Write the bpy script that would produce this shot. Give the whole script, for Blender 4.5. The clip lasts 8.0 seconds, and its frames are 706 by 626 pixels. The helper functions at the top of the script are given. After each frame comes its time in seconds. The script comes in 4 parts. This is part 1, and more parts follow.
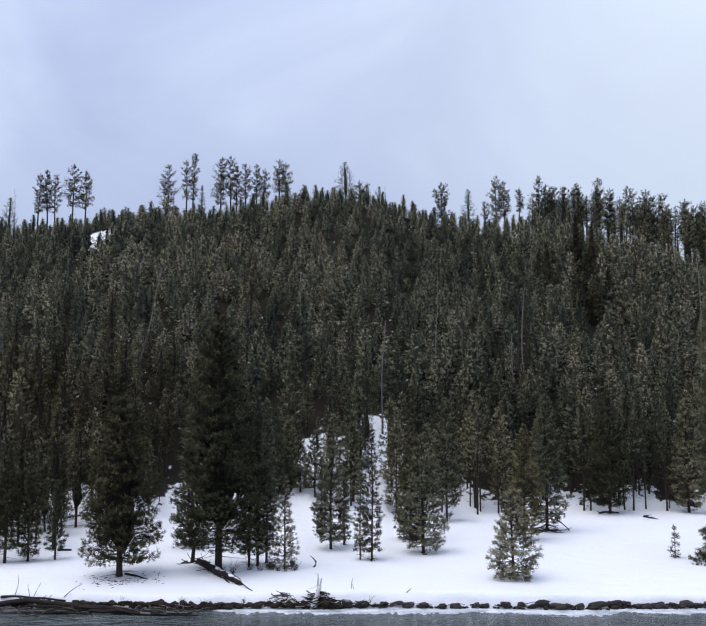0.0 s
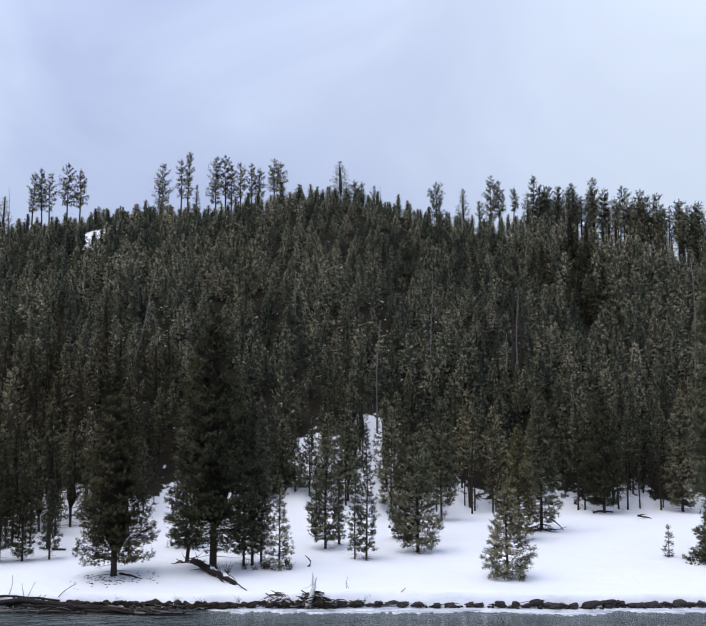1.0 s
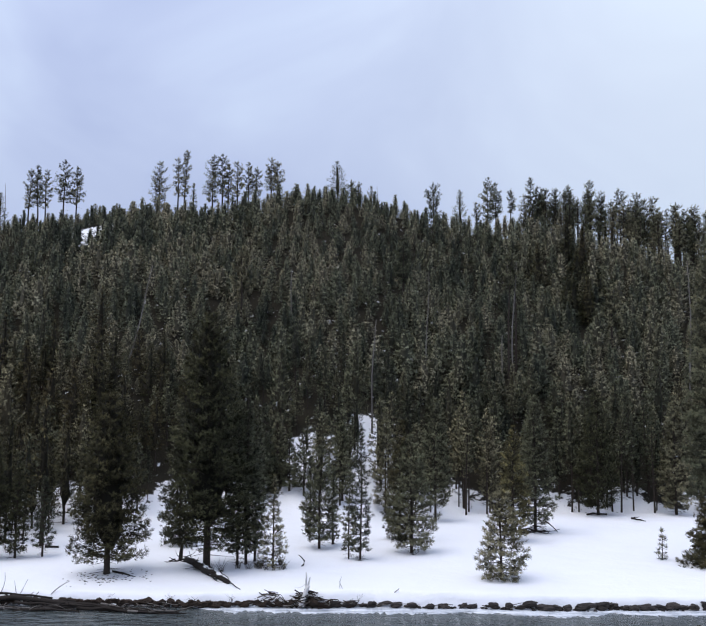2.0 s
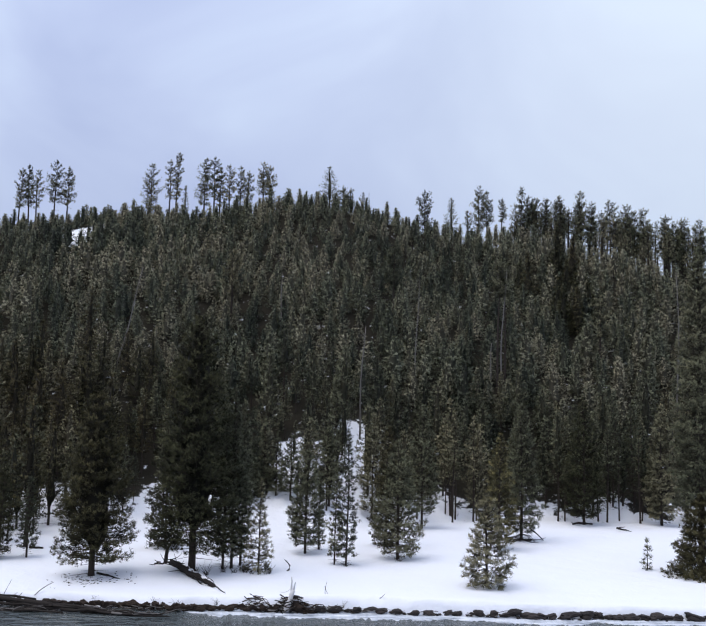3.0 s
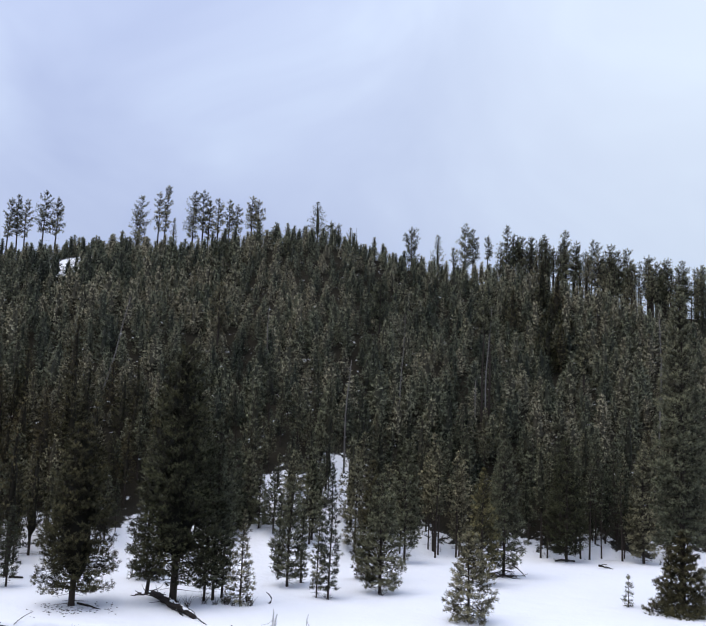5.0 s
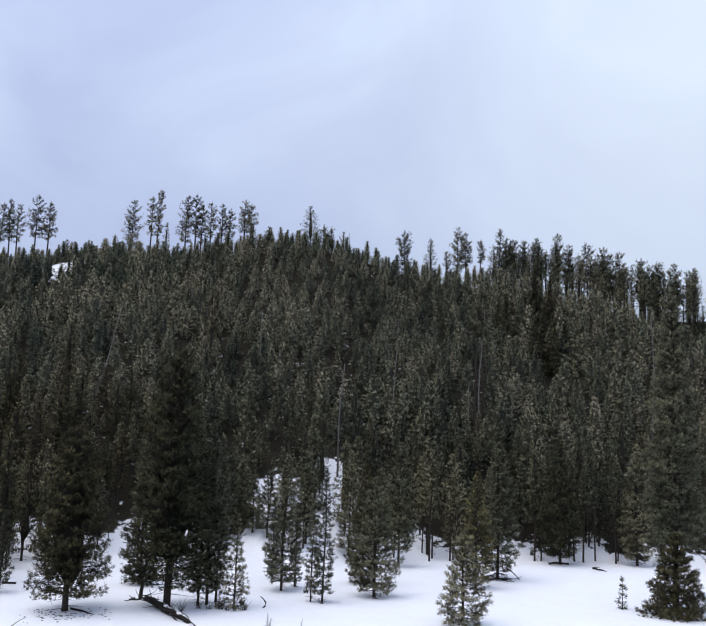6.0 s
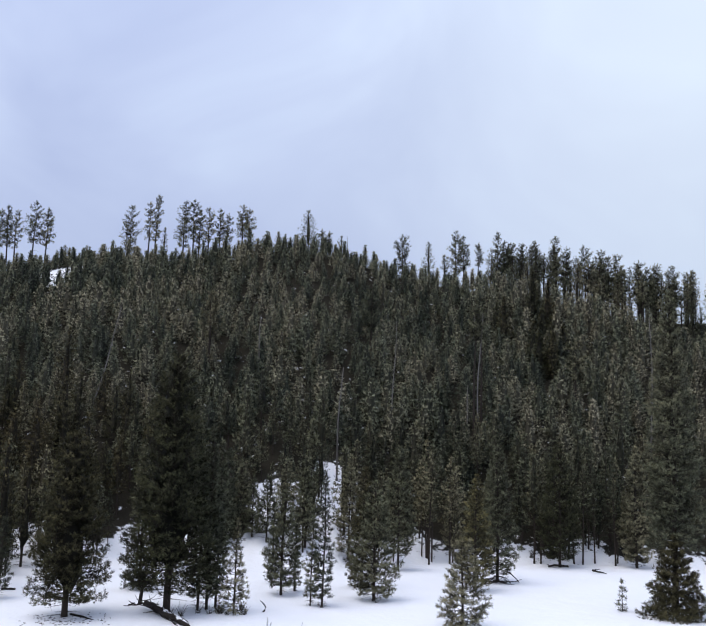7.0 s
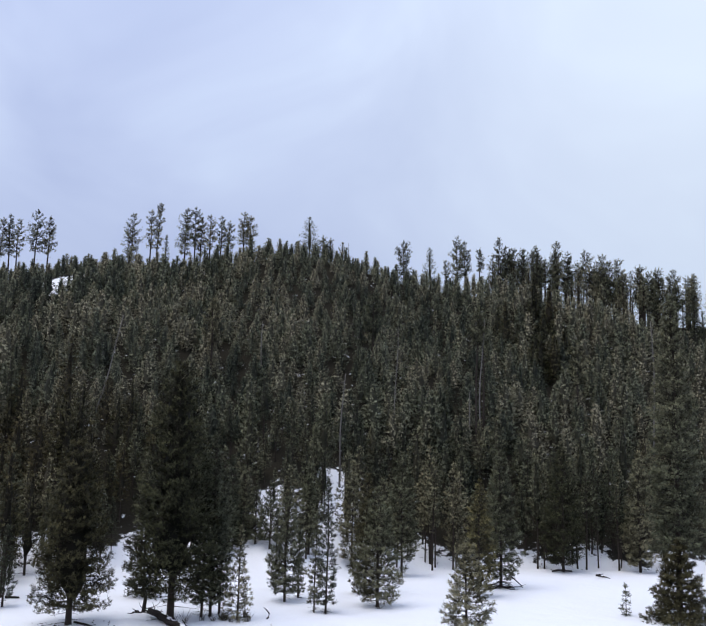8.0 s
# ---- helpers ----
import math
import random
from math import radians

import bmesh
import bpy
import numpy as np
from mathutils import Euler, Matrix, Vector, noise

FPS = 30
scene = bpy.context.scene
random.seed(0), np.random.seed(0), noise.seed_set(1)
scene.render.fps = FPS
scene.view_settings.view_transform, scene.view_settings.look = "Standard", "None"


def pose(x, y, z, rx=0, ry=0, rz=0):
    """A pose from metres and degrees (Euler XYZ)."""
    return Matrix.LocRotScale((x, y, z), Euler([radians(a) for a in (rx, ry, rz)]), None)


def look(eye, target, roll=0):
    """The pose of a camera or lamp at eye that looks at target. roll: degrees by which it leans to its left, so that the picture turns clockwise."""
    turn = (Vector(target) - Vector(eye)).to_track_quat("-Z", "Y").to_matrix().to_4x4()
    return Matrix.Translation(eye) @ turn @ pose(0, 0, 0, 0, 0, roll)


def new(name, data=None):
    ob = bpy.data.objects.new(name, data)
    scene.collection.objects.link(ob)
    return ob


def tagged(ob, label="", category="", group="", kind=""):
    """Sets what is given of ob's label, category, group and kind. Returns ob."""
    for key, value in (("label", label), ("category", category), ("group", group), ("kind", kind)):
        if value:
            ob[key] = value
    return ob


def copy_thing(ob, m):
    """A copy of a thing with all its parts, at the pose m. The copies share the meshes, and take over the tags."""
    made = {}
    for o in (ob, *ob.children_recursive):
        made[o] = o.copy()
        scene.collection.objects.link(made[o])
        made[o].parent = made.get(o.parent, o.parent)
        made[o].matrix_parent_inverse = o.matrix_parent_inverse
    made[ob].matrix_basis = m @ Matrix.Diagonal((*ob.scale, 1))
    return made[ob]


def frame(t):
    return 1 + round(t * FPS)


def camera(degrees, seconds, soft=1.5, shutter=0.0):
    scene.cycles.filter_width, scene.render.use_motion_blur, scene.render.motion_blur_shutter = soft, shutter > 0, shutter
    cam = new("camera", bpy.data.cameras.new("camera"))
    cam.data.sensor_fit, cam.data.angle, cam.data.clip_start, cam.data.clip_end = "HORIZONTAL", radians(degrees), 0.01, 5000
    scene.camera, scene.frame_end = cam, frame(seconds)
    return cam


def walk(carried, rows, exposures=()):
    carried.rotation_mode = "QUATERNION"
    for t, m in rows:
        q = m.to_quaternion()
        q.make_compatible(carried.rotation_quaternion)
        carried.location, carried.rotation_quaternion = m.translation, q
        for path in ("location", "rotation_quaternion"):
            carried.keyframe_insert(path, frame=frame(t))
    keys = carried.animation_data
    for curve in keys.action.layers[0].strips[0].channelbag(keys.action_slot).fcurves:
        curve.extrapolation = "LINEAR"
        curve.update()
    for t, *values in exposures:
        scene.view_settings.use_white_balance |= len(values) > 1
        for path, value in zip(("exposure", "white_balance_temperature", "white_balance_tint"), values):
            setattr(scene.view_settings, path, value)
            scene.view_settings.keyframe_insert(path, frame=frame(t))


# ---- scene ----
cam = camera(42.8, 8.0, soft=1.4)
PATH = [
    (0.0, 0.000, 0.000, 12.000, 95.850, 0.000, 0.000),
    (0.5, -0.007, -0.017, 12.013, 95.840, 0.010, -0.170),
    (1.0, 0.001, -0.022, 12.020, 95.804, -0.016, -0.330),
    (2.5, -0.106, 0.057, 11.997, 95.814, -1.058, -1.005),
    (3.0, -0.128, -0.004, 11.939, 96.218, -1.570, -1.465),
    (3.5, -0.146, -0.150, 11.856, 96.873, -2.002, -1.913),
    (4.0, -0.159, -0.238, 11.766, 97.588, -2.260, -2.170),
    (4.5, -0.165, -0.478, 11.712, 98.166, -2.371, -2.309),
    (6.0, -0.189, -0.615, 11.615, 98.802, -2.123, -2.886),
    (6.5, -0.186, -0.633, 11.602, 98.906, -1.961, -2.977),
    (7.0, -0.160, -0.670, 11.585, 99.054, -1.767, -2.927),
    (7.5, -0.154, -0.761, 11.575, 99.242, -1.560, -2.826),
    (8.0, -0.156, -0.814, 11.564, 99.447, -1.385, -2.753),
]
walk(cam, [(t, pose(x, y, z, rx, ry, rz)) for t, x, y, z, rx, ry, rz in PATH])

# ---- overcast winter daylight ----
SUN_EL, SUN_AZ = 70.0, -112.0  # degrees above the horizon; degrees to the right of straight ahead
SUN_WAY = (math.sin(radians(SUN_AZ)) * math.cos(radians(SUN_EL)), math.cos(radians(SUN_AZ)) * math.cos(radians(SUN_EL)), math.sin(radians(SUN_EL)))
scene.view_settings.exposure = 0.0
sun = new("sun", bpy.data.lights.new("sun", "SUN"))
sun.data.energy, sun.data.angle, sun.data.color = 1.72, radians(45), (1.0, 0.93, 0.85)
sun.matrix_world = look(Vector(SUN_WAY) * 200, (0, 0, 0))


class Net:
    """Short hand for a node tree."""

    def __init__(self, tree):
        self.tree = tree
        tree.nodes.clear()

    def node(self, kind, **put):
        made = self.tree.nodes.new(kind)
        for key, value in put.items():
            if key in made.inputs:
                self.plug(made.inputs[key], value)
        return made

    def plug(self, socket, value):
        if isinstance(value, bpy.types.NodeSocket):
            self.tree.links.new(value, socket)
        else:
            socket.default_value = value

    def noise(self, vector, scale, detail=4.0, rough=0.55, distort=0.0):
        made = self.node("ShaderNodeTexNoise", Scale=scale, Detail=detail, Roughness=rough, Distortion=distort)
        self.plug(made.inputs["Vector"], vector)
        return made.outputs["Fac"]

    def ramp(self, fac, stops):
        made = self.node("ShaderNodeValToRGB")
        self.plug(made.inputs["Fac"], fac)
        band = made.color_ramp
        while len(band.elements) < len(stops):
            band.elements.new(0.5)
        for el, (at, col) in zip(band.elements, stops):
            el.position, el.color = at, (*col, 1)
        return made.outputs["Color"]

    def math(self, op, a, b=0.0):
        made = self.node("ShaderNodeMath")
        made.operation = op
        self.plug(made.inputs[0], a)
        self.plug(made.inputs[1], b)
        return made.outputs[0]

    def mix(self, fac, a, b, kind="MIX"):
        made = self.node("ShaderNodeMix")
        made.data_type, made.blend_type = "RGBA", kind
        self.plug(made.inputs[0], fac)
        self.plug(made.inputs[6], a)
        self.plug(made.inputs[7], b)
        return made.outputs[2]

    def bump(self, height, strength, distance):
        return self.node("ShaderNodeBump", Height=height, Strength=strength, Distance=distance).outputs["Normal"]


world = bpy.data.worlds.new("overcast_sky")
world.use_nodes = True
scene.world = world
w = Net(world.node_tree)
way = w.node("ShaderNodeTexCoord").outputs["Generated"]
sky = w.node("ShaderNodeTexSky")
sky.sky_type, sky.sun_disc, sky.sun_elevation, sky.sun_rotation = "NISHITA", False, radians(SUN_EL), radians(SUN_AZ)
stretch = w.node("ShaderNodeMapping", Vector=way)
stretch.inputs["Scale"].default_value = (1.3, 1.0, 1.5)
stretch.inputs["Rotation"].default_value = (0, 0, 0.7)
cloud = w.noise(stretch.outputs["Vector"], 2.6, 4.0, 0.5, 0.6)
veil = w.ramp(cloud, [(0.36, (0.47, 0.55, 0.80)), (0.5, (0.53, 0.615, 0.86)), (0.62, (0.60, 0.70, 0.93))])
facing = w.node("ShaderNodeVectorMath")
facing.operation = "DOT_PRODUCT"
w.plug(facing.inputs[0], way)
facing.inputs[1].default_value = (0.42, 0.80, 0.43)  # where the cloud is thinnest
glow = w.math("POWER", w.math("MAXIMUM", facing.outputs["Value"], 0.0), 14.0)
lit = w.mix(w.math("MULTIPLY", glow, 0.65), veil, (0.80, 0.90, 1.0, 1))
height = w.node("ShaderNodeSeparateXYZ", Vector=way).outputs["Z"]
gain = w.math("ADD", w.math("MULTIPLY", w.math("MAXIMUM", height, 0.0), 0.7), 0.85)
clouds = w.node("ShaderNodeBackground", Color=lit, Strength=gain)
clear = w.node("ShaderNodeBackground", Color=sky.outputs["Color"], Strength=0.08)
both = w.node("ShaderNodeMixShader", Fac=0.92)
w.plug(both.inputs[1], clear.outputs[0])
w.plug(both.inputs[2], clouds.outputs[0])
w.plug(w.node("ShaderNodeOutputWorld").inputs["Surface"], both.outputs[0])


# ---- materials ----
def material(name, build):
    mat = bpy.data.materials.new(name)
    mat.use_nodes = True
    n = Net(mat.node_tree)
    skin = n.node("ShaderNodeBsdfPrincipled")
    out = n.node("ShaderNodeOutputMaterial", Surface=skin.outputs[0])
    build(n, skin, out)
    return mat


def spot(n):
    return n.node("ShaderNodeNewGeometry").outputs["Position"]


def snow_look(n, skin, out):
    at = spot(n)
    drift = n.noise(at, 0.12, 3)
    grain = n.noise(at, 3.0, 6, 0.6)
    colour = n.mix(drift, (0.78, 0.80, 0.84, 1), (0.88, 0.885, 0.90, 1))
    litter = n.ramp(n.noise(at, 9.0, 5, 0.75), [(0.70, (0, 0, 0)), (0.76, (1, 1, 1))])
    patch = n.ramp(n.noise(at, 0.35, 3), [(0.52, (0, 0, 0)), (0.68, (1, 1, 1))])
    colour = n.mix(n.math("MULTIPLY", n.math("MULTIPLY", litter, patch), 0.45), colour, (0.25, 0.2, 0.15, 1))
    # the attribute litter paints the woods' snow dark brown, for the shade between trees
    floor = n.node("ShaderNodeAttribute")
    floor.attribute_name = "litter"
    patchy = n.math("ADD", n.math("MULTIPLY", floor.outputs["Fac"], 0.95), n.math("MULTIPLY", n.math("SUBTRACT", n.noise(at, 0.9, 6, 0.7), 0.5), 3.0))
    floor_shade = n.ramp(patchy, [(0.42, (0, 0, 0)), (0.56, (1, 1, 1))])
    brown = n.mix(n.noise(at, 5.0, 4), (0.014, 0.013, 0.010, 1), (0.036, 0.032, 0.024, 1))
    colour = n.mix(n.math("MULTIPLY", floor_shade, n.math("GREATER_THAN", floor.outputs["Fac"], 0.02)), colour, brown)
    n.plug(skin.inputs["Base Color"], colour)
    n.plug(skin.inputs["Roughness"], 0.65)
    n.plug(skin.inputs["Specular IOR Level"], n.math("MULTIPLY", n.math("SUBTRACT", 1.0, floor.outputs["Fac"]), 0.2))
    n.plug(skin.inputs["Normal"], n.bump(n.math("ADD", n.math("MULTIPLY", n.noise(at, 0.7, 4), 1.0), n.math("MULTIPLY", grain, 0.2)), 0.7, 0.25))


def needle_look(greens, browns, per_tree, tips):
    def build(n, skin, out):
        bit = n.node("ShaderNodeNewGeometry").outputs["Random Per Island"]
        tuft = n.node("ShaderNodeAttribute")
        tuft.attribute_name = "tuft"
        if per_tree == "object":
            tree = n.node("ShaderNodeObjectInfo").outputs["Random"]
        else:
            made = n.node("ShaderNodeAttribute")
            made.attribute_name = "tint"
            tree = made.outputs["Fac"]
        stand = n.node("ShaderNodeMapRange", Value=n.noise(spot(n), 0.03, 2))
        stand.inputs["From Min"].default_value, stand.inputs["From Max"].default_value = 0.36, 0.64
        kind = n.math("ADD", n.math("MULTIPLY", tree, 0.55), n.math("MULTIPLY", stand.outputs[0], 0.45))
        hue = n.ramp(kind, [(0.2, greens[0]), (0.5, greens[1]), (0.8, browns)])
        # tuft runs from painted shade deep in the crown to light ends
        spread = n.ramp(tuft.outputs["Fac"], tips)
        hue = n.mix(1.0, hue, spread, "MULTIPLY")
        n.plug(skin.inputs["Base Color"], n.mix(1.0, hue, n.ramp(bit, [(0.0, (0.85, 0.85, 0.85)), (1.0, (1.15, 1.15, 1.15))]), "MULTIPLY"))
        n.plug(skin.inputs["Roughness"], 0.55)
        n.plug(skin.inputs["Specular IOR Level"], 0.10)
    return build


def bark_look(dark, light):
    def build(n, skin, out):
        at = n.node("ShaderNodeTexCoord").outputs["Object"]
        long = n.node("ShaderNodeMapping", Vector=at)
        long.inputs["Scale"].default_value = (9, 9, 1.6)
        crack = n.noise(long.outputs["Vector"], 2.2, 6, 0.65, 0.5)
        blot = n.noise(at, 0.7, 3)
        colour = n.mix(crack, (*dark, 1), (*light, 1))
        n.plug(skin.inputs["Base Color"], n.mix(n.math("MULTIPLY", blot, 0.6), colour, (*[0.6 * (a + b) / 2 for a, b in zip(dark, light)], 1)))
        n.plug(skin.inputs["Roughness"], 0.85)
        n.plug(skin.inputs["Specular IOR Level"], 0.15)
        n.plug(skin.inputs["Normal"], n.bump(crack, 0.8, 0.03))
    return build


def stone_look(n, skin, out):
    at = spot(n)
    own = n.node("ShaderNodeObjectInfo").outputs["Random"]
    colour = n.mix(own, (0.016, 0.013, 0.012, 1), (0.055, 0.045, 0.04, 1))
    colour = n.mix(n.math("MULTIPLY", n.noise(at, 6, 5, 0.7), 0.6), colour, (0.03, 0.026, 0.024, 1))
    n.plug(skin.inputs["Base Color"], colour)
    n.plug(skin.inputs["Roughness"], 0.7)
    n.plug(skin.inputs["Specular IOR Level"], 0.2)
    n.plug(skin.inputs["Normal"], n.bump(n.noise(at, 12, 5), 0.7, 0.05))


def ice_look(n, skin, out):
    at = spot(n)
    run = n.node("ShaderNodeMapping", Vector=at)
    run.inputs["Scale"].default_value = (0.35, 1.6, 1)
    streak = n.noise(run.outputs["Vector"], 1.5, 6, 0.68, 0.6)
    n.plug(skin.inputs["Base Color"], n.ramp(streak, [(0.34, (0.20, 0.225, 0.25)), (0.50, (0.52, 0.55, 0.59)), (0.66, (0.78, 0.80, 0.83))]))
    n.plug(skin.inputs["Roughness"], 0.3)
    n.plug(skin.inputs["Normal"], n.bump(streak, 0.3, 0.05))


def water_look(n, skin, out):
    at = spot(n)
    run = n.node("ShaderNodeMapping", Vector=at)
    run.inputs["Scale"].default_value = (0.22, 0.5, 1)
    run.inputs["Rotation"].default_value = (0, 0, 0.08)
    chop = n.noise(run.outputs["Vector"], 2.6, 2, 0.55, 0.8)
    wave = n.math("ADD", chop, n.math("MULTIPLY", n.noise(run.outputs["Vector"], 6.0, 2), 0.3))
    n.plug(skin.inputs["Base Color"], n.ramp(n.noise(at, 0.25, 3), [(0.35, (0.06, 0.072, 0.074)), (0.65, (0.10, 0.115, 0.115))]))
    n.plug(skin.inputs["Roughness"], 0.12)
    n.plug(skin.inputs["IOR"], 1.33)
    n.plug(skin.inputs["Normal"], n.bump(wave, 1.0, 0.55))


SNOW = material("snow", snow_look)
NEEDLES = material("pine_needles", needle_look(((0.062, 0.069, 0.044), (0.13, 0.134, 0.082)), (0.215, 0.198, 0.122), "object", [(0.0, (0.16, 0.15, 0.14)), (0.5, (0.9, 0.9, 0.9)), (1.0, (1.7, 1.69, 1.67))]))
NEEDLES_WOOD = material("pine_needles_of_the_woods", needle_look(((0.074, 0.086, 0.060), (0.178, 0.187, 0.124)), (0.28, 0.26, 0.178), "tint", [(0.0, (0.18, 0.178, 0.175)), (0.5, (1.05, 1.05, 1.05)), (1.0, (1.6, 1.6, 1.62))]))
# the pine needles darkened: dense crowns' shade put into the colour; also for spruces
SPRUCE_AND_SHADED = material("spruce_and_shaded_pine_needles", needle_look(((0.044, 0.046, 0.024), (0.054, 0.052, 0.026)), (0.066, 0.056, 0.028), "object", [(0.0, (0.16, 0.15, 0.14)), (0.5, (0.9, 0.9, 0.89)), (1.0, (2.0, 1.97, 1.85))]))
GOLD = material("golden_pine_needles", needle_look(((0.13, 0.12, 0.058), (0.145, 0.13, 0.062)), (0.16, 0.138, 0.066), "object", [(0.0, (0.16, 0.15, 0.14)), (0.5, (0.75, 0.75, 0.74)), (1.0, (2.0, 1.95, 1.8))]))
BARK = material("pine_bark", bark_look((0.02, 0.016, 0.013), (0.07, 0.055, 0.044)))
DEAD = material("weathered_grey_wood", bark_look((0.10, 0.092, 0.084), (0.27, 0.25, 0.23)))
DARK_WOOD = material("wet_dark_wood", bark_look((0.011, 0.009, 0.008), (0.05, 0.042, 0.036)))
TURF = material("frozen_turf", bark_look((0.016, 0.012, 0.009), (0.07, 0.05, 0.038)))
ICE = material("shore_ice", ice_look)
STONE = material("dark_river_stone", stone_look)
WATER = material("river_water", water_look)

# ---- the lie of the land ----
CREST_U = np.linspace(-0.6, 0.6, 25)
CREST_E = np.array([0.1917, 0.1958, 0.1999, 0.2033, 0.2060, 0.2046, 0.2079, 0.2209, 0.2246, 0.2253, 0.2304, 0.2372, 0.2338, 0.2266, 0.2169, 0.2100, 0.2022, 0.1897, 0.1747, 0.1594, 0.1472, 0.1352, 0.1230, 0.1143, 0.1067])
BACK_E = np.array([0.1686, 0.1711, 0.1736, 0.1761, 0.1787, 0.1821, 0.1894, 0.1894, 0.1911, 0.1939, 0.1958, 0.1977, 0.1993, 0.1958, 0.1923, 0.1865, 0.1802, 0.1748, 0.1698, 0.1647, 0.1596, 0.1550, 0.1506, 0.1461, 0.1417])


def ease(a, b, v):
    s = np.clip((v - a) / (b - a), 0, 1)
    return s * s * (3 - 2 * s)


def bank_line(x):
    return 55.0 + 0.16 * np.sin(x * 0.33 + 1) + 0.13 * np.sin(x * 0.9) + 0.06 * np.sin(x * 2.7 + 2)


def hill_foot(x):
    return 88.0 + 3.0 * ease(6, 14, x) - 6.0 * np.exp(-((x + 1.5) / 8.0) ** 2) - 6 * ease(-14, -26, x)


def crest_distance(u):
    return 153 - 24 * ease(0.08, 0.42, u)


def land(x, y):
    """Height of the ground at x, y (arrays)."""
    x, y = np.asarray(x, float), np.asarray(y, float)
    u = x / np.maximum(y, 40)
    yf, yc = hill_foot(x), crest_distance(u)
    meadow = 0.75 + 0.022 * (y - 53) + 0.10 * np.sin(x * 0.21 + y * 0.13) * np.sin(y * 0.25 + 0.6) + 0.04 * np.sin(x * 0.8 + 1.7 * np.sin(y * 0.5))
    zf = 0.75 + 0.022 * (yf - 53)
    zc = 12 + np.interp(u, CREST_U, CREST_E) * yc - 2.5
    s = (y - yf) / (yc - yf)
    rise = np.clip(s, 0, 1)
    rise = rise * (1 + 0.10 * (1 - rise)) * (0.72 + 0.28 * ease(0, 0.3, s))
    z = meadow * (s < 0) + (zf + (zc - zf) * rise) * (s >= 0)
    z = np.where((s >= 0), z + 0.8 * ease(0.02, 0.2, s) * (np.sin(x * 0.15 + 2 * np.sin(y * 0.05)) + 0.7 * np.sin(y * 0.17 + x * 0.07)), z)
    yb = yc + 35
    zb = 12 + np.interp(u, CREST_U, BACK_E) * yb - 6 * (1 - ease(0.1, 0.24, u))
    z = np.where(s > 1, z + (zb - zc) * ease(0, 1, (y - yc) / 35), z)
    z = np.where(y > yb, 20 + (z - 20) * (1 - ease(yb, yb + 330, y)), z)
    edge = bank_line(x)
    bed = -0.9 + 0.05 * np.sin(x * 0.5)
    z = np.where(y < edge + 1.2, bed + (z - bed) * ease(edge - 0.4, edge + 0.4, y) , z)
    near = 10.4 * ease(24, 6, y) - 0.9
    return np.where(y < 40, np.maximum(near, bed), z)


# ---- mesh helpers ----
def mesh_of(name, verts, faces, mat, smooth=False, facing=None, **tones):
    """A mesh from arrays: verts (n, 3) and faces (m, k), all of k corners."""
    verts, faces = np.ascontiguousarray(verts, np.float32), np.ascontiguousarray(faces, np.int32)
    me = bpy.data.meshes.new(name)
    count, k = faces.shape
    me.vertices.add(len(verts))
    me.vertices.foreach_set("co", verts.ravel())
    me.loops.add(count * k)
    me.loops.foreach_set("vertex_index", faces.ravel())
    me.polygons.add(count)
    me.polygons.foreach_set("loop_start", np.arange(0, count * k, k, dtype=np.int32))
    if smooth:
        me.polygons.foreach_set("use_smooth", np.ones(count, bool))
    me.update(calc_edges=True)
    for key, values in tones.items():
        me.attributes.new(key, "FLOAT", "POINT").data.foreach_set("value", np.ascontiguousarray(values, np.float32))
    me.materials.append(mat)
    if facing is not None:
        me.normals_split_custom_set_from_vertices(np.ascontiguousarray(facing, np.float32))
    return me


def part(name, me, parent, label=""):
    ob = new(name, me)
    ob.parent = parent
    return tagged(ob, label)


def joined(pieces):
    """Several (verts, faces) as one."""
    verts, faces, at = [], [], 0
    for v, f in pieces:
        verts.append(v)
        faces.append(np.asarray(f) + at)
        at += len(v)
    return np.concatenate(verts), np.concatenate(faces)


def tube(points, radii, sides=6):
    """A tapered tube of triangles along points."""
    points, radii = np.asarray(points, float), np.asarray(radii, float)
    along = np.gradient(points, axis=0)
    along /= np.linalg.norm(along, axis=1)[:, None] + 1e-9
    side = np.cross(along, np.where(np.abs(along[:, 2:]) > 0.9, [[1.0, 0, 0]], [[0, 0, 1.0]]))
    side /= np.linalg.norm(side, axis=1)[:, None] + 1e-9
    up = np.cross(side, along)
    a = np.arange(sides) * 2 * np.pi / sides
    verts = points[:, None] + radii[:, None, None] * (np.cos(a)[None, :, None] * side[:, None] + np.sin(a)[None, :, None] * up[:, None])
    faces, m = [], len(points)
    for i in range(m - 1):
        for j in range(sides):
            p, q = i * sides + j, i * sides + (j + 1) % sides
            faces += [(p, q, q + sides), (p, q + sides, p + sides)]
    faces += [(0, j + 1, j) for j in range(1, sides - 1)]
    last = (m - 1) * sides
    faces += [(last, last + j, last + j + 1) for j in range(1, sides - 1)]
    return verts.reshape(-1, 3), np.array(faces)


def unit(v):
    return v / (np.linalg.norm(v, axis=-1, keepdims=True) + 1e-9)


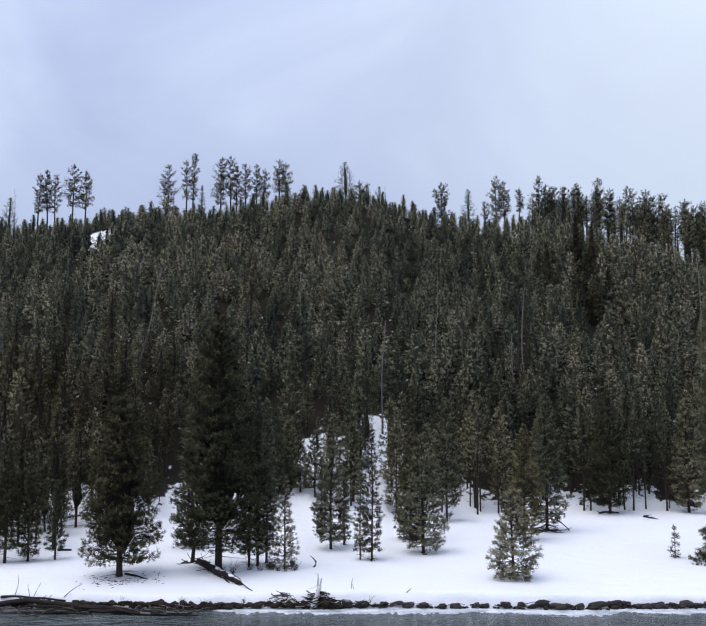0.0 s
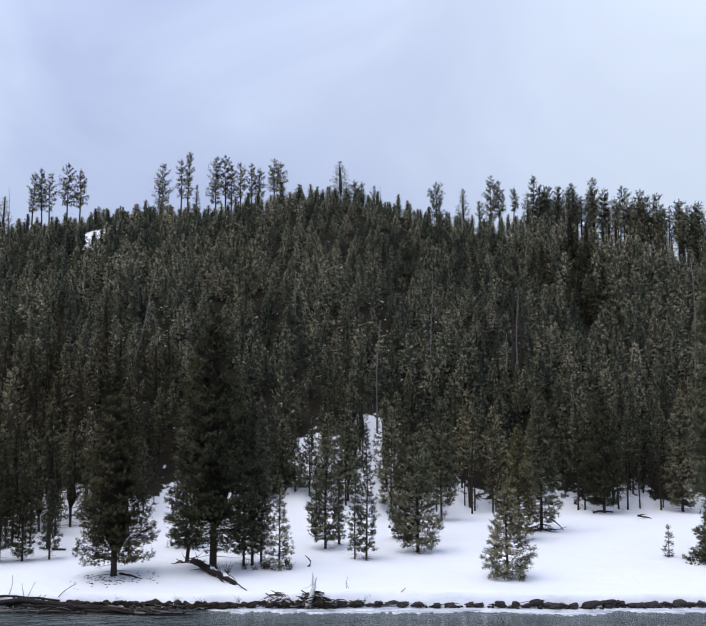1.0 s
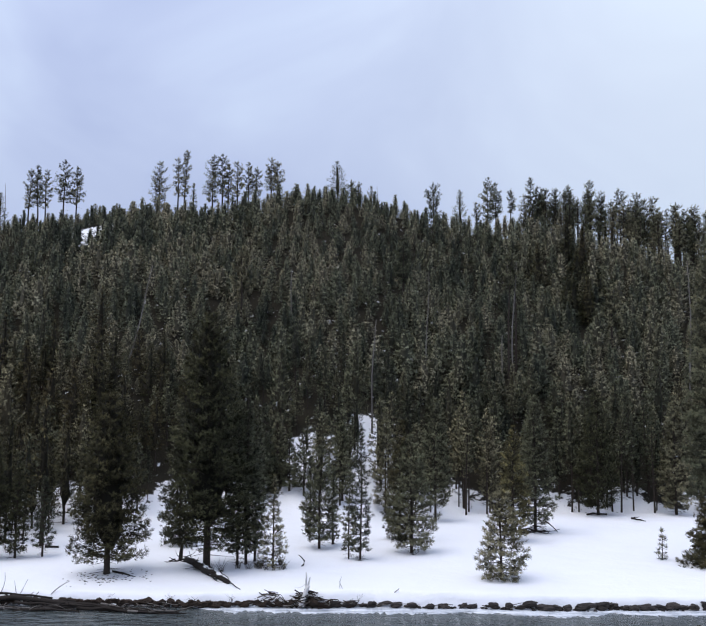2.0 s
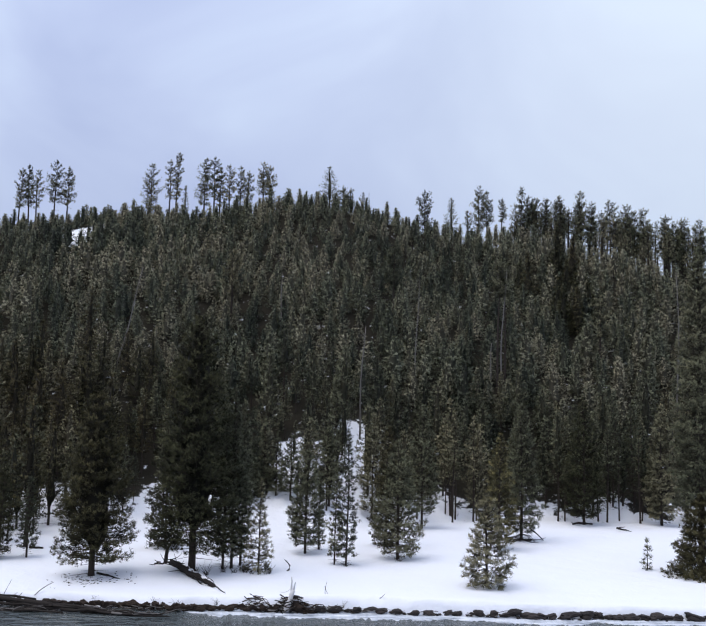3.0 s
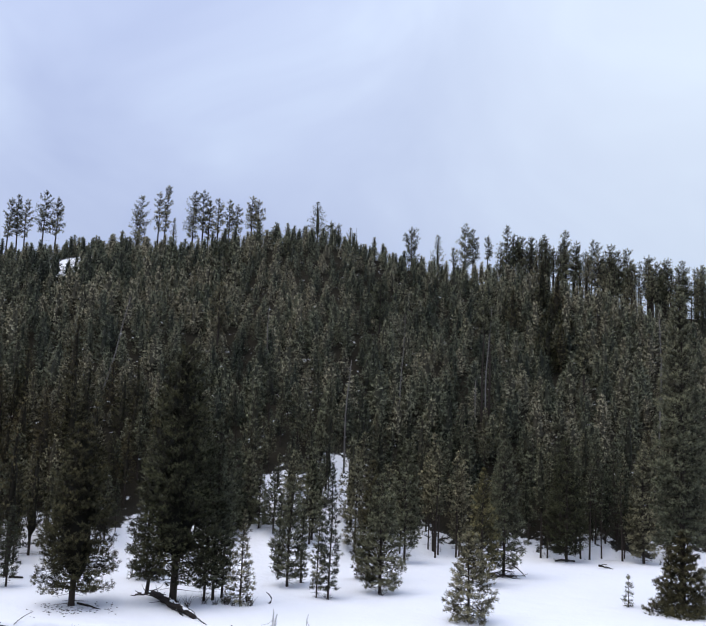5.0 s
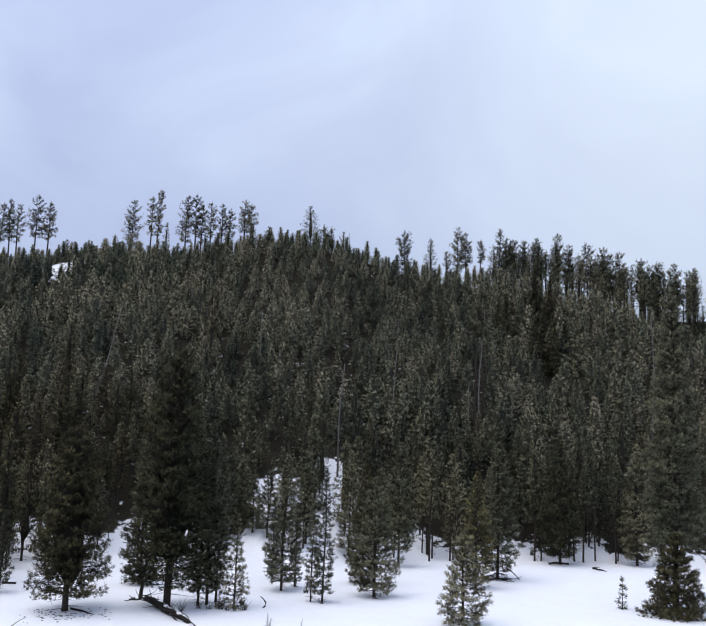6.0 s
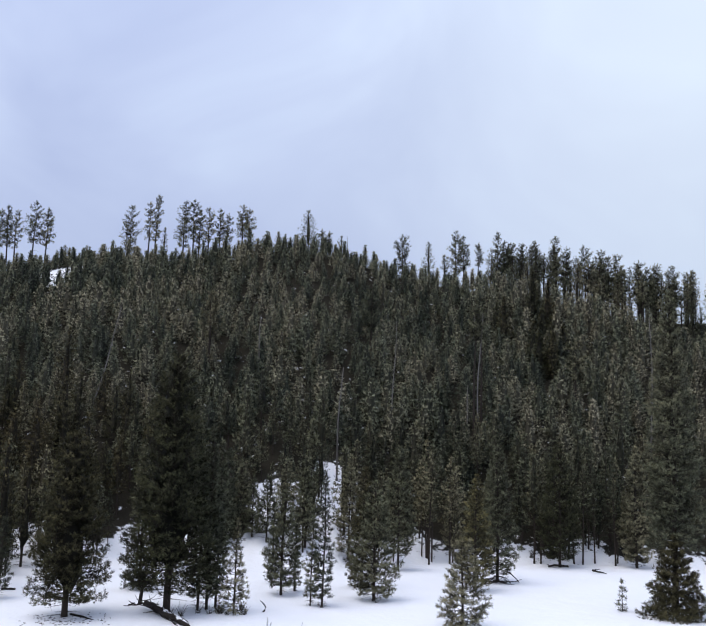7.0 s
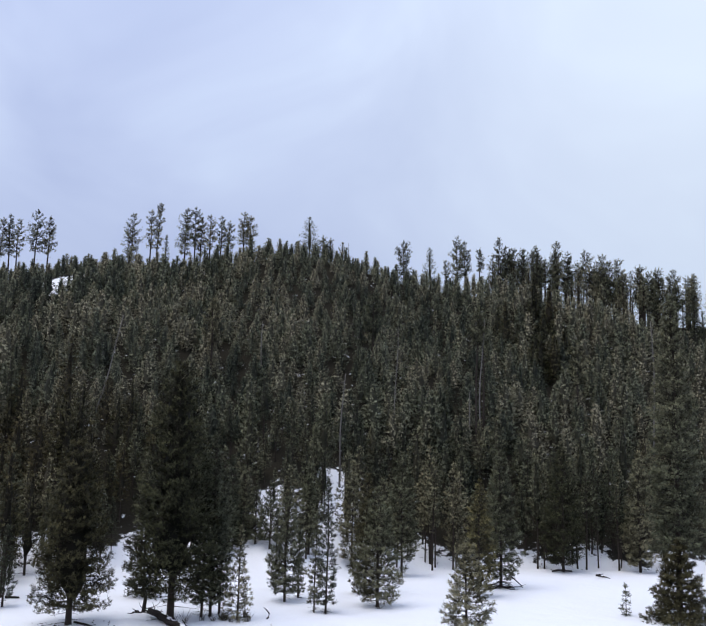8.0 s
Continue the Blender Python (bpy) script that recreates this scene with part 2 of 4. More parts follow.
def tufts(rng, at, way_out, face, k, length, width, spread=0.42, rough=0.3):
    """Needle tufts: k slim blades on each, fanned round the twig's way. Returns the corners and, for soft shading, the way that each tuft faces."""
    n = len(at)
    at = np.repeat(at, k, 0) + rng.normal(0, length * 0.16, (n * k, 3))
    blade = unit(np.repeat(way_out, k, 0) + rng.normal(0, spread, (n * k, 3)))
    face = unit(np.repeat(face + rng.normal(0, rough, (n, 3)), k, 0) + 0.7 * rough / 0.3 * blade + rng.normal(0, rough, (n * k, 3)))
    side = unit(np.cross(blade, face + rng.normal(0, 0.45, (n * k, 3)))) * (width / 2) * rng.uniform(0.7, 1.3, (n * k, 1))
    side *= np.where((np.cross(side, blade) * face).sum(1) < 0, -1, 1)[:, None]
    tip = at + blade * length * rng.uniform(0.7, 1.3, (n * k, 1))
    return np.stack([at - side, at + side, tip], 1).reshape(-1, 3), np.repeat(face, 3, 0)


SHAPES = {
    "full": lambda s: (0.62 + 0.38 * np.minimum(1, s / 0.22)) * (1 - s) ** 0.6 + 0.02,
    "broad": lambda s: (0.78 + 0.22 * np.minimum(1, s / 0.15)) * (1 - s) ** 0.46 + 0.03,
    "skirt": lambda s: (1 - s) ** 0.75 + 0.03,
    "slim": lambda s: (0.7 + 0.3 * np.minimum(1, s / 0.3)) * (1 - s) ** 0.62 + 0.02,
    "cone": lambda s: (1 - s) ** 0.7 + 0.02,
    "old": lambda s: (0.5 + 0.5 * np.minimum(1, s / 0.4)) * (1 - s) ** 0.4 + 0.1,
}


def inside(rng, h, r, bare, shape, rings, sides, lean):
    """An added ragged, lumpy cone as a crown's dense inside, coloured dark for its shade."""
    s = np.linspace(0.03, 0.97, rings)
    z = h * (bare + (1 - bare) * s)
    wide = r * SHAPES[shape](s)
    wide[0] *= 0.35
    a = (np.arange(sides) * 2 * np.pi / sides)[None] + rng.uniform(0, 6.28) + rng.normal(0, 0.2, (rings, sides))
    rad = wide[:, None] * rng.uniform(0.5, 1.25, (rings, sides))
    up = z[:, None] + rng.normal(0, 0.3, (rings, sides)) * h * (1 - bare) / rings
    verts = np.stack([(lean * (z / h) ** 2)[:, None] + rad * np.cos(a), rad * np.sin(a), np.minimum(up, h)], 2).reshape(-1, 3)
    i, j = np.meshgrid(np.arange(rings - 1), np.arange(sides), indexing="ij")
    p, q = (i * sides + j).ravel(), (i * sides + (j + 1) % sides).ravel()
    faces = np.concatenate([np.stack([p, q, q + sides], 1), np.stack([p, q + sides, p + sides], 1)])
    way = np.stack([np.cos(a), np.sin(a), 0 * a + 0.45], 2).reshape(-1, 3)
    # tone 0 throughout, the ramp's darkest, as painted shade
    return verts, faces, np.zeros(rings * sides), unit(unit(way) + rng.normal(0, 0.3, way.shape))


def conifer(rng, h, r, bare, shape, gap, per, every, k, length, width, lean=0.0, droop=0.0, ragged=0.3, spread=0.6, core=0.5, rings=8, sides=9, clump=0.0, lost=0.0, rough=0.3, vary=0.35):
    """Crown and boughs (start, middle, end) of a conifer h high and r in radius: whorls of per boughs, gap apart, each bough a spray of
    needle tufts, one every so many metres; clump draws them to the bough's end, lost is the share of boughs that have broken off."""
    tiers = max(4, int(h * (1 - bare) / gap))
    s = np.repeat((np.arange(tiers) + rng.uniform(-0.25, 0.25, tiers)) / tiers, per) + rng.normal(0, 0.12 / tiers, tiers * per)
    s = np.clip(s, 0, 0.985)
    az = (np.arange(tiers)[:, None] * 0.7 + rng.uniform(0, 6.28, (tiers, 1)) + np.arange(per)[None] * 6.283 / per + rng.normal(0, 2.0 / per, (tiers, per))).ravel()
    keep = rng.uniform(0, 1, len(s)) >= lost
    s, az = s[keep], az[keep]
    boughs = len(s)
    reach = np.maximum(r * SHAPES[shape](s) * rng.uniform(1 - ragged, 1.08, boughs) - length * 0.5, 0.04)
    steep = np.tan(np.radians(np.clip(-14 - droop + 60 * s + rng.normal(0, 8, boughs), -40, 58)))
    end = h * (bare + (1 - bare) * s)  # the height of the bough's end
    z0 = np.clip(end - reach * (steep * 0.85 + 0.24), 0.04 * h, h * 0.98)
    steep = ((end - z0) / reach - 0.24) / 0.85
    out = np.stack([np.cos(az), np.sin(az)], 1)
    spine = lean * (z0 / h) ** 2

    def along(i, f):
        d = reach[i] * f
        return np.stack([spine[i] + out[i, 0] * d, out[i, 1] * d, z0[i] + steep[i] * d * 0.85 + 0.24 * reach[i] * f ** 2], 1)

    i = np.repeat(np.arange(boughs), np.maximum(2, np.round(reach / every)).astype(int))
    count = len(i)
    f = rng.uniform(0, 1, count)
    f = 0.38 + 0.62 * f ** 0.62 if not clump else 1 - clump * f
    at = along(i, f)
    hand = rng.choice([-1.0, 1.0], count)
    swing = hand * rng.uniform(0, 1, count) * reach[i] * (0.30 * np.sqrt(f) if not clump else 0.22)
    across = np.stack([-out[i, 1], out[i, 0], 0 * f], 1)
    at += across * swing[:, None]
    at[:, 2] += rng.normal(0, 0.05 if not clump else 0.12, count) * reach[i]
    way_out = np.stack([out[i, 0] * 0.8, out[i, 1] * 0.8, 0.45 + 0.55 * s[i]], 1) + across * (hand * 0.5)[:, None] + rng.normal(0, 0.2, (count, 3))
    face = np.stack([out[i, 0], out[i, 1], 0.15 + 1.2 * s[i]], 1)
    top = max(3, int(0.5 / every))
    tops = np.stack([lean + rng.normal(0, 0.03, top), rng.normal(0, 0.03, top), h - 0.6 * rng.uniform(0, 1, top) - length * 0.6], 1)
    at, way_out, face = np.concatenate([at, tops]), np.concatenate([way_out, np.tile([[0, 0, 1.0]], (top, 1))]), np.concatenate([face, np.tile([[0.2, 0, 1.0]], (top, 1))])
    blades, faced = tufts(rng, at, unit(way_out), unit(face), k, length, width, spread, rough)
    tuft_light = np.concatenate([np.clip(rng.uniform(-vary, vary, count) * 0.6 + rng.uniform(-0.3, 0.25, boughs)[i] + 0.78 * f ** 2, 0, 1), np.full(top, 0.9)])
    tone = np.repeat(tuft_light, 3 * k)  # tufts painted lighter at the twigs' ends, darker further in, as shade falls
    faces = np.arange(len(blades)).reshape(-1, 3)
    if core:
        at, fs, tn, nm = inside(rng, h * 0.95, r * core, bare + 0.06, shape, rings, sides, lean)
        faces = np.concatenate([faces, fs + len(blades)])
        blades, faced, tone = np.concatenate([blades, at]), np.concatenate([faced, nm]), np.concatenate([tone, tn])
    ends = np.arange(boughs)
    return (blades, faces, tone, faced), (along(ends, np.zeros(boughs)), along(ends, np.full(boughs, 0.5)), along(ends, np.full(boughs, 0.95)))


def stem(rng, h, girth, lean=0.0, sides=7, steps=7):
    f = np.linspace(0, 1, steps)
    f[1] = 0.02
    pts = np.stack([lean * f ** 2 + 0.012 * h * np.sin(f * 5 + rng.uniform(0, 6)) * f, 0.012 * h * np.sin(f * 4 + rng.uniform(0, 6)) * f, f * h], 1)
    pts[0, 2] = -0.25
    rad = girth / 2 * (1 - f) ** 0.8 + 0.008
    rad[0] = girth * 0.72
    return tube(pts, rad, sides)


def tree(name, rng, h, r, bare, shape, girth, lean=0.0, dead=6, limbed=1, needles=NEEDLES, **crown):
    """One conifer as an Empty with a trunk (its limbs on it) and a crown."""
    base = new(name)
    base.empty_display_size = 0.3
    (blades, faces, tone, faced), limbs = conifer(rng, h, r, bare, shape, lean=lean, **crown)
    wood = [stem(rng, h * 0.97, girth, lean)]
    for a, b, c in list(zip(*limbs))[::limbed]:
        wood.append(tube([a, b, c], [0.010 + girth * 0.045, 0.008 + girth * 0.03, 0.005], 3))
    for _ in range(dead):  # bare dead twigs below the crown
        z, az, d = h * max(bare, 0.09) * rng.uniform(0.15, 1.1), rng.uniform(0, 6.28), r * rng.uniform(0.2, 0.55)
        wood.append(tube([(0, 0, z), (math.cos(az) * d, math.sin(az) * d, z - 0.12 * d)], [0.012 + girth * 0.025, 0.005], 3))
    part("trunk", mesh_of("trunk", *joined(wood), BARK, smooth=True), base)
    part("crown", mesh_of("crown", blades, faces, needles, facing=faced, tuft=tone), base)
    return base


def stand(ob, x, y, turn=0.0, size=1.0):
    ob.matrix_basis = pose(x, y, float(land(x, y)) - 0.03, 0, 0, turn) @ Matrix.Scale(size, 4)
    return ob


CLEARINGS = [
    (-3.0, 92.8, 2.6, 3.0),
    (-3.9, 83.5, 1.8, 5.8),
    (3.1, 96.4, 1.7, 3.9),
    (-41.8, 148.6, 3.6, 3.0),
    (-40.8, 144.3, 2.5, 3.1),
    (-37.4, 167.1, 2.1, 2.1),
    (-36.4, 161.9, 1.8, 2.5),
]


def front_line(x):
    return 88.0 + 1.6 * ease(8, 14, x) - 20 * ease(-17, -23, x) - 5 * ease(-10, -7, x) * ease(2, -2, x) + 1.5 * np.sin(x * 0.7)


# ---- ground, river ----
def ground_sheet():
    xs = np.concatenate([np.linspace(-1800, -180, 28)[:-1], np.arange(-180, 180, 2.0), np.linspace(180, 1800, 28)])
    ys = np.concatenate([np.linspace(-400, 0, 9)[:-1], np.arange(0, 50, 2.0), np.arange(50, 53, 0.5), np.arange(53, 57, 0.15), np.arange(57, 100, 1.0), np.arange(100, 400, 2.5), np.linspace(400, 3200, 30)])
    gx, gy = np.meshgrid(xs, ys)
    verts = np.stack([gx, gy, land(gx, gy)], 2).reshape(-1, 3)
    i = np.arange(len(ys) - 1)[:, None] * len(xs) + np.arange(len(xs) - 1)[None]
    i = i.ravel()
    faces = np.stack([i, i + 1, i + 1 + len(xs), i + len(xs)], 1)
    # how far the floor is painted dark under the trees; none in the clearings
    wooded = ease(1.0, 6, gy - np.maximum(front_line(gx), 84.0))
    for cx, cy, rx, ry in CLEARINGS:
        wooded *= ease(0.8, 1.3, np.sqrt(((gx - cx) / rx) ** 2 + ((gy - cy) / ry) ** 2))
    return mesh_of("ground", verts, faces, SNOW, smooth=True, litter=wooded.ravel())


tagged(new("ground", ground_sheet()), "snow-covered river meadow rising into a wooded hillside", "ground", kind="structure")


def water_sheet():
    xs, ys = np.linspace(-1800, 1800, 181), np.linspace(8, 56.0, 40)
    gx, gy = np.meshgrid(xs, ys)
    verts = np.stack([gx, gy, 0 * gx], 2).reshape(-1, 3)
    i = (np.arange(39)[:, None] * 181 + np.arange(180)[None]).ravel()
    return mesh_of("water", verts, np.stack([i, i + 1, i + 182, i + 181], 1), WATER, smooth=True)


tagged(new("water", water_sheet()), "dark rippled winter river along a snowy bank", "river", kind="structure")

# ---- the single trees near the bank: x, y, height, radius, bare part, shape, fullness, trunk, droop, label ----
NEAR = [
    (-15.28, 60.35, 12.09, 2.94, 0.09, "broad", 3000, 0.42, 6, "broad dense dark pine with a short thick trunk on snow"),
    (-9.06, 62.05, 17.61, 3.49, 0.10, "broad", 3800, 0.50, 4, "very tall dark pine with a thick trunk beside a fallen log"),
    (-12.42, 70.67, 8.75, 1.68, 0.03, "broad", 800, 0.20, 6, "bushy dark pine with foliage down to the snow"),
    (-6.60, 63.76, 12.61, 1.67, 0.12, "slim", 1100, 0.20, 0, "slender pine with a bare thin trunk in a close group"),
    (-6.10, 64.97, 11.70, 1.30, 0.15, "slim", 750, 0.17, 0, "slender pine with a bare thin trunk in a close group"),
    (-7.15, 63.35, 11.02, 1.27, 0.12, "slim", 750, 0.17, 0, "slender pine with a bare thin trunk in a close group"),
    (-4.65, 62.65, 6.43, 1.22, 0.04, "skirt", 380, 0.13, 0, "small feathery young pine with open boughs on snow"),
    (-1.69, 70.28, 8.01, 1.93, 0.14, "full", 800, 0.20, 2, "young pine with low spreading boughs on snow"),
    (-0.17, 84.92, 7.85, 1.49, 0.20, "slim", 480, 0.17, 0, "slim young pine with snow showing through its boughs"),
    (-3.61, 86.43, 6.22, 1.73, 0.20, "slim", 520, 0.17, 0, "slim young pine with snow showing through its boughs"),
    (1.35, 65.97, 9.54, 1.25, 0.10, "slim", 520, 0.14, 4, "slim young pine with sparse low boughs on snow"),
    (0.52, 65.97, 7.11, 0.91, 0.15, "slim", 260, 0.10, 0, "thin young pine with sparse low boughs on snow"),
    (5.22, 68.37, 8.89, 2.48, 0.08, "full", 1200, 0.24, 6, "full bushy pine with low boughs spread over the snow"),
    (4.67, 74.30, 9.69, 1.86, 0.02, "full", 800, 0.22, 4, "dark bushy pine with boughs touching the snow"),
    (8.62, 84.11, 11.61, 2.31, 0.20, "full", 800, 0.22, 2, "tall bushy pine at the edge of the woods"),
    (10.32, 59.44, 6.15, 2.2, 0.03, "full", 720, 0.17, 6, "small open pine with low upturned boughs on snow"),
    (13.82, 73.91, 9.41, 1.94, 0.10, "full", 1000, 0.24, 2, "pine with golden green needles behind a smaller pine"),
    (16.49, 78.00, 12.12, 2.34, 0.10, "full", 1100, 0.27, 4, "tall pine with drooping low boughs over dead twigs"),
    (24.87, 88.60, 12.46, 2.77, 0.10, "full", 1150, 0.28, 4, "tall dense pine above a dark log in the snow"),
    (23.41, 66.87, 2.34, 0.70, 0.03, "cone", 45, 0.06, 0, "tiny sparse pine sapling alone in the snow"),
    (27.31, 66.54, 24.22, 2.99, 0.20, "slim", 1900, 0.45, 6, "very tall open pine rising from a dense low skirt"),
    (26.53, 64.65, 6.00, 2.67, 0.00, "skirt", 2600, 0.20, 10, "dense dark bushy fir with boughs down on the snow"),
    (-24.38, 64.45, 8.43, 1.45, 0.18, "full", 700, 0.20, 2, "dark pine in a close group by the river"),
    (-22.89, 64.85, 6.45, 1.30, 0.12, "slim", 520, 0.17, 2, "dark small pine in a close group by the river"),
    (-21.18, 65.45, 5.78, 1.15, 0.20, "slim", 380, 0.14, 2, "thin small pine in a close group by the river"),
    (-26.80, 64.97, 9.45, 1.79, 0.12, "full", 800, 0.22, 2, "dark pine in a close group by the river"),
    (32.79, 89.35, 11.92, 2.46, 0.10, "full", 900, 0.24, 2, "tall brown green pine at the edge of the woods"),
    (-6.43, 89.87, 6.48, 1.57, 0.12, "slim", 520, 0.16, 0, "slim young pine with snow showing through its boughs"),
    (-5.05, 87.59, 6.03, 1.31, 0.12, "slim", 520, 0.16, 0, "slim young pine with snow showing through its boughs"),
    (-7.53, 87.91, 9.12, 1.76, 0.12, "slim", 520, 0.16, 0, "slim young pine with snow showing through its boughs"),
    (-1.93, 92.42, 4.05, 1.61, 0.12, "slim", 520, 0.16, 0, "slim young pine with snow showing through its boughs"),
    (4.09, 85.51, 9.89, 1.81, 0.12, "slim", 520, 0.16, 0, "slim young pine with snow showing through its boughs"),
    (-2.58, 75.25, 6.71, 1.04, 0.12, "slim", 520, 0.16, 0, "slim young pine with snow showing through its boughs"),
    (-0.68, 71.91, 5.91, 0.81, 0.12, "slim", 520, 0.16, 0, "slim young pine with snow showing through its boughs"),
]
for j, (x, y, h, r, bare, shape, count, girth, droop, label) in enumerate(NEAR):
    rng = np.random.default_rng(100 + j)
    big, wispy = count > 1800, r < 1.3
    # trees labelled dark take the needles with shade in their colour
    made = tree("pine_tree", rng, h, r, bare * (1.0 if big else 0.7), shape, girth, rng.normal(0, 0.012) * h, 24 if wispy and h > 5 else 12, needles=GOLD if "golden" in label else SPRUCE_AND_SHADED if "dark" in label else NEEDLES,
                gap=0.30 if big else 0.27, per=11 if droop == 10 else 8 if big else 4 if h < 3 else 5 if wispy else 7, every=0.07 if droop == 10 else 0.10 if big else 0.2 if h < 3 else 0.115, k=10, length=0.21, width=0.032, droop=droop, ragged=0.4, spread=0.75,
                core=0.4 if big and h > 10 and h < 20 else 0.0, rings=max(6, int(h)), sides=12)
    stand(made, x, y, 57 * j)
    tagged(made, label, "pine tree", "pines by the river")

# ---- the front of the woods: single trees, then woods as one mass ----
def sown(seed, y0, y1, gap, wide):
    """Scattered places on the hillside between two distances, about gap apart."""
    rng = np.random.default_rng(seed)
    a = 0.43  # the rows run askew
    p, q = np.meshgrid(np.arange(-420, 420, gap), np.arange(-420, 420, gap))
    p = p + (np.arange(len(p)) % 2)[:, None] * gap / 2 + rng.uniform(-0.42, 0.42, p.shape) * gap
    q = q + rng.uniform(-0.42, 0.42, q.shape) * gap
    x, y = (p * math.cos(a) - q * math.sin(a)).ravel(), (p * math.sin(a) + q * math.cos(a)).ravel()
    near = (y > y0) & (y < y1) & (np.abs(x) < wide)
    x, y = x[near], y[near]
    keep = (y > front_line(x)) & (x > -0.45 * y - 6) & (x < 0.58 * y + 6) & (rng.uniform(0, 1, len(x)) > 0.02)
    for cx, cy, rx, ry in CLEARINGS:
        keep &= ((x - cx) / rx) ** 2 + ((y - cy) / ry) ** 2 > 1
    return x[keep], y[keep]


kinds = []
for j in range(9):
    rng = np.random.default_rng(300 + j)
    h = (9.5, 10.5, 11.5, 12.5, 8.5, 10.0, 11.0, 9.0, 12.0)[j]
    kinds.append(tree("pine_tree", rng, h, rng.uniform(1.6, 2.3), (0.28, 0.34, 0.26, 0.32, 0.12, 0.36, 0.3, 0.08, 0.34)[j], ("slim", "full")[j % 2], rng.uniform(0.15, 0.24), rng.normal(0, 0.15), 12, 3,
                      gap=0.40, per=6, every=0.21, k=3, length=0.27, width=0.085, ragged=0.3, spread=0.6, core=0.25, rings=9, sides=7, rough=0.18, vary=0.22))
    tagged(kinds[-1], "slender lodgepole pine with a bare lower trunk in snow", "pine tree", "pines at the edge of the woods")
gloomy = []
for j in range(3):
    rng = np.random.default_rng(320 + j)
    gloomy.append(tree("pine_tree", rng, (9.0, 10.5, 11.5)[j], rng.uniform(1.7, 2.3), (0.1, 0.2, 0.28)[j], ("full", "slim", "full")[j], 0.22, 0.0, 12, 3, needles=SPRUCE_AND_SHADED,
                       gap=0.38, per=6, every=0.21, k=3, length=0.27, width=0.085, ragged=0.3, spread=0.6, core=0.25, rings=9, sides=7, rough=0.18, vary=0.22))
    tagged(gloomy[-1], "dark dense conifer at the edge of the woods in snow", "pine tree", "pines at the edge of the woods")
bare_stems = []
for j in range(3):
    rng = np.random.default_rng(330 + j)
    bare_stems.append(tree("pine_tree", rng, (11.5, 10.5, 12.5)[j], rng.uniform(1.3, 1.7), (0.44, 0.5, 0.4)[j], "full", 0.2, rng.normal(0, 0.1), 26, 3,
                           gap=0.38, per=6, every=0.21, k=3, length=0.27, width=0.085, ragged=0.3, spread=0.6, core=0.0, rings=9, sides=7, rough=0.18, vary=0.22))
    tagged(bare_stems[-1], "slender pine with a long bare dark trunk in snow", "pine tree", "pines at the edge of the woods")
x, y = sown(11, 60, 106, 2.65, 58)
order = np.argsort(y)[:260]
rng = np.random.default_rng(12)
spots = [(px, py, gloomy if px < -13 and int(px * 7) % 2 else kinds) for px, py in zip(x[order], y[order])]
spots += [(px, py, bare_stems) for px, py in zip(np.concatenate([rng.uniform(11.6, 14.4, 6), rng.uniform(22.5, 32.5, 16), rng.uniform(-14.5, -11.0, 5)]), np.concatenate([rng.uniform(88.5, 91.5, 6), rng.uniform(90.5, 94.5, 16), rng.uniform(78, 84, 5)]))]
placed = set()
for px, py, stock in spots:
    model = stock[int(rng.integers(0, len(stock)))]
    m = pose(px, py, float(land(px, py)) - 0.03, rng.normal(0, 1.2), rng.normal(0, 1.2), rng.uniform(0, 360)) @ Matrix.Scale(rng.uniform(0.6, 1.05) if stock is not bare_stems else rng.uniform(0.85, 1.05), 4)
    if model in placed:
        copy_thing(model, m)
    else:
        model.matrix_basis = m
        placed.add(model)
rest = np.argsort(y)[260:]


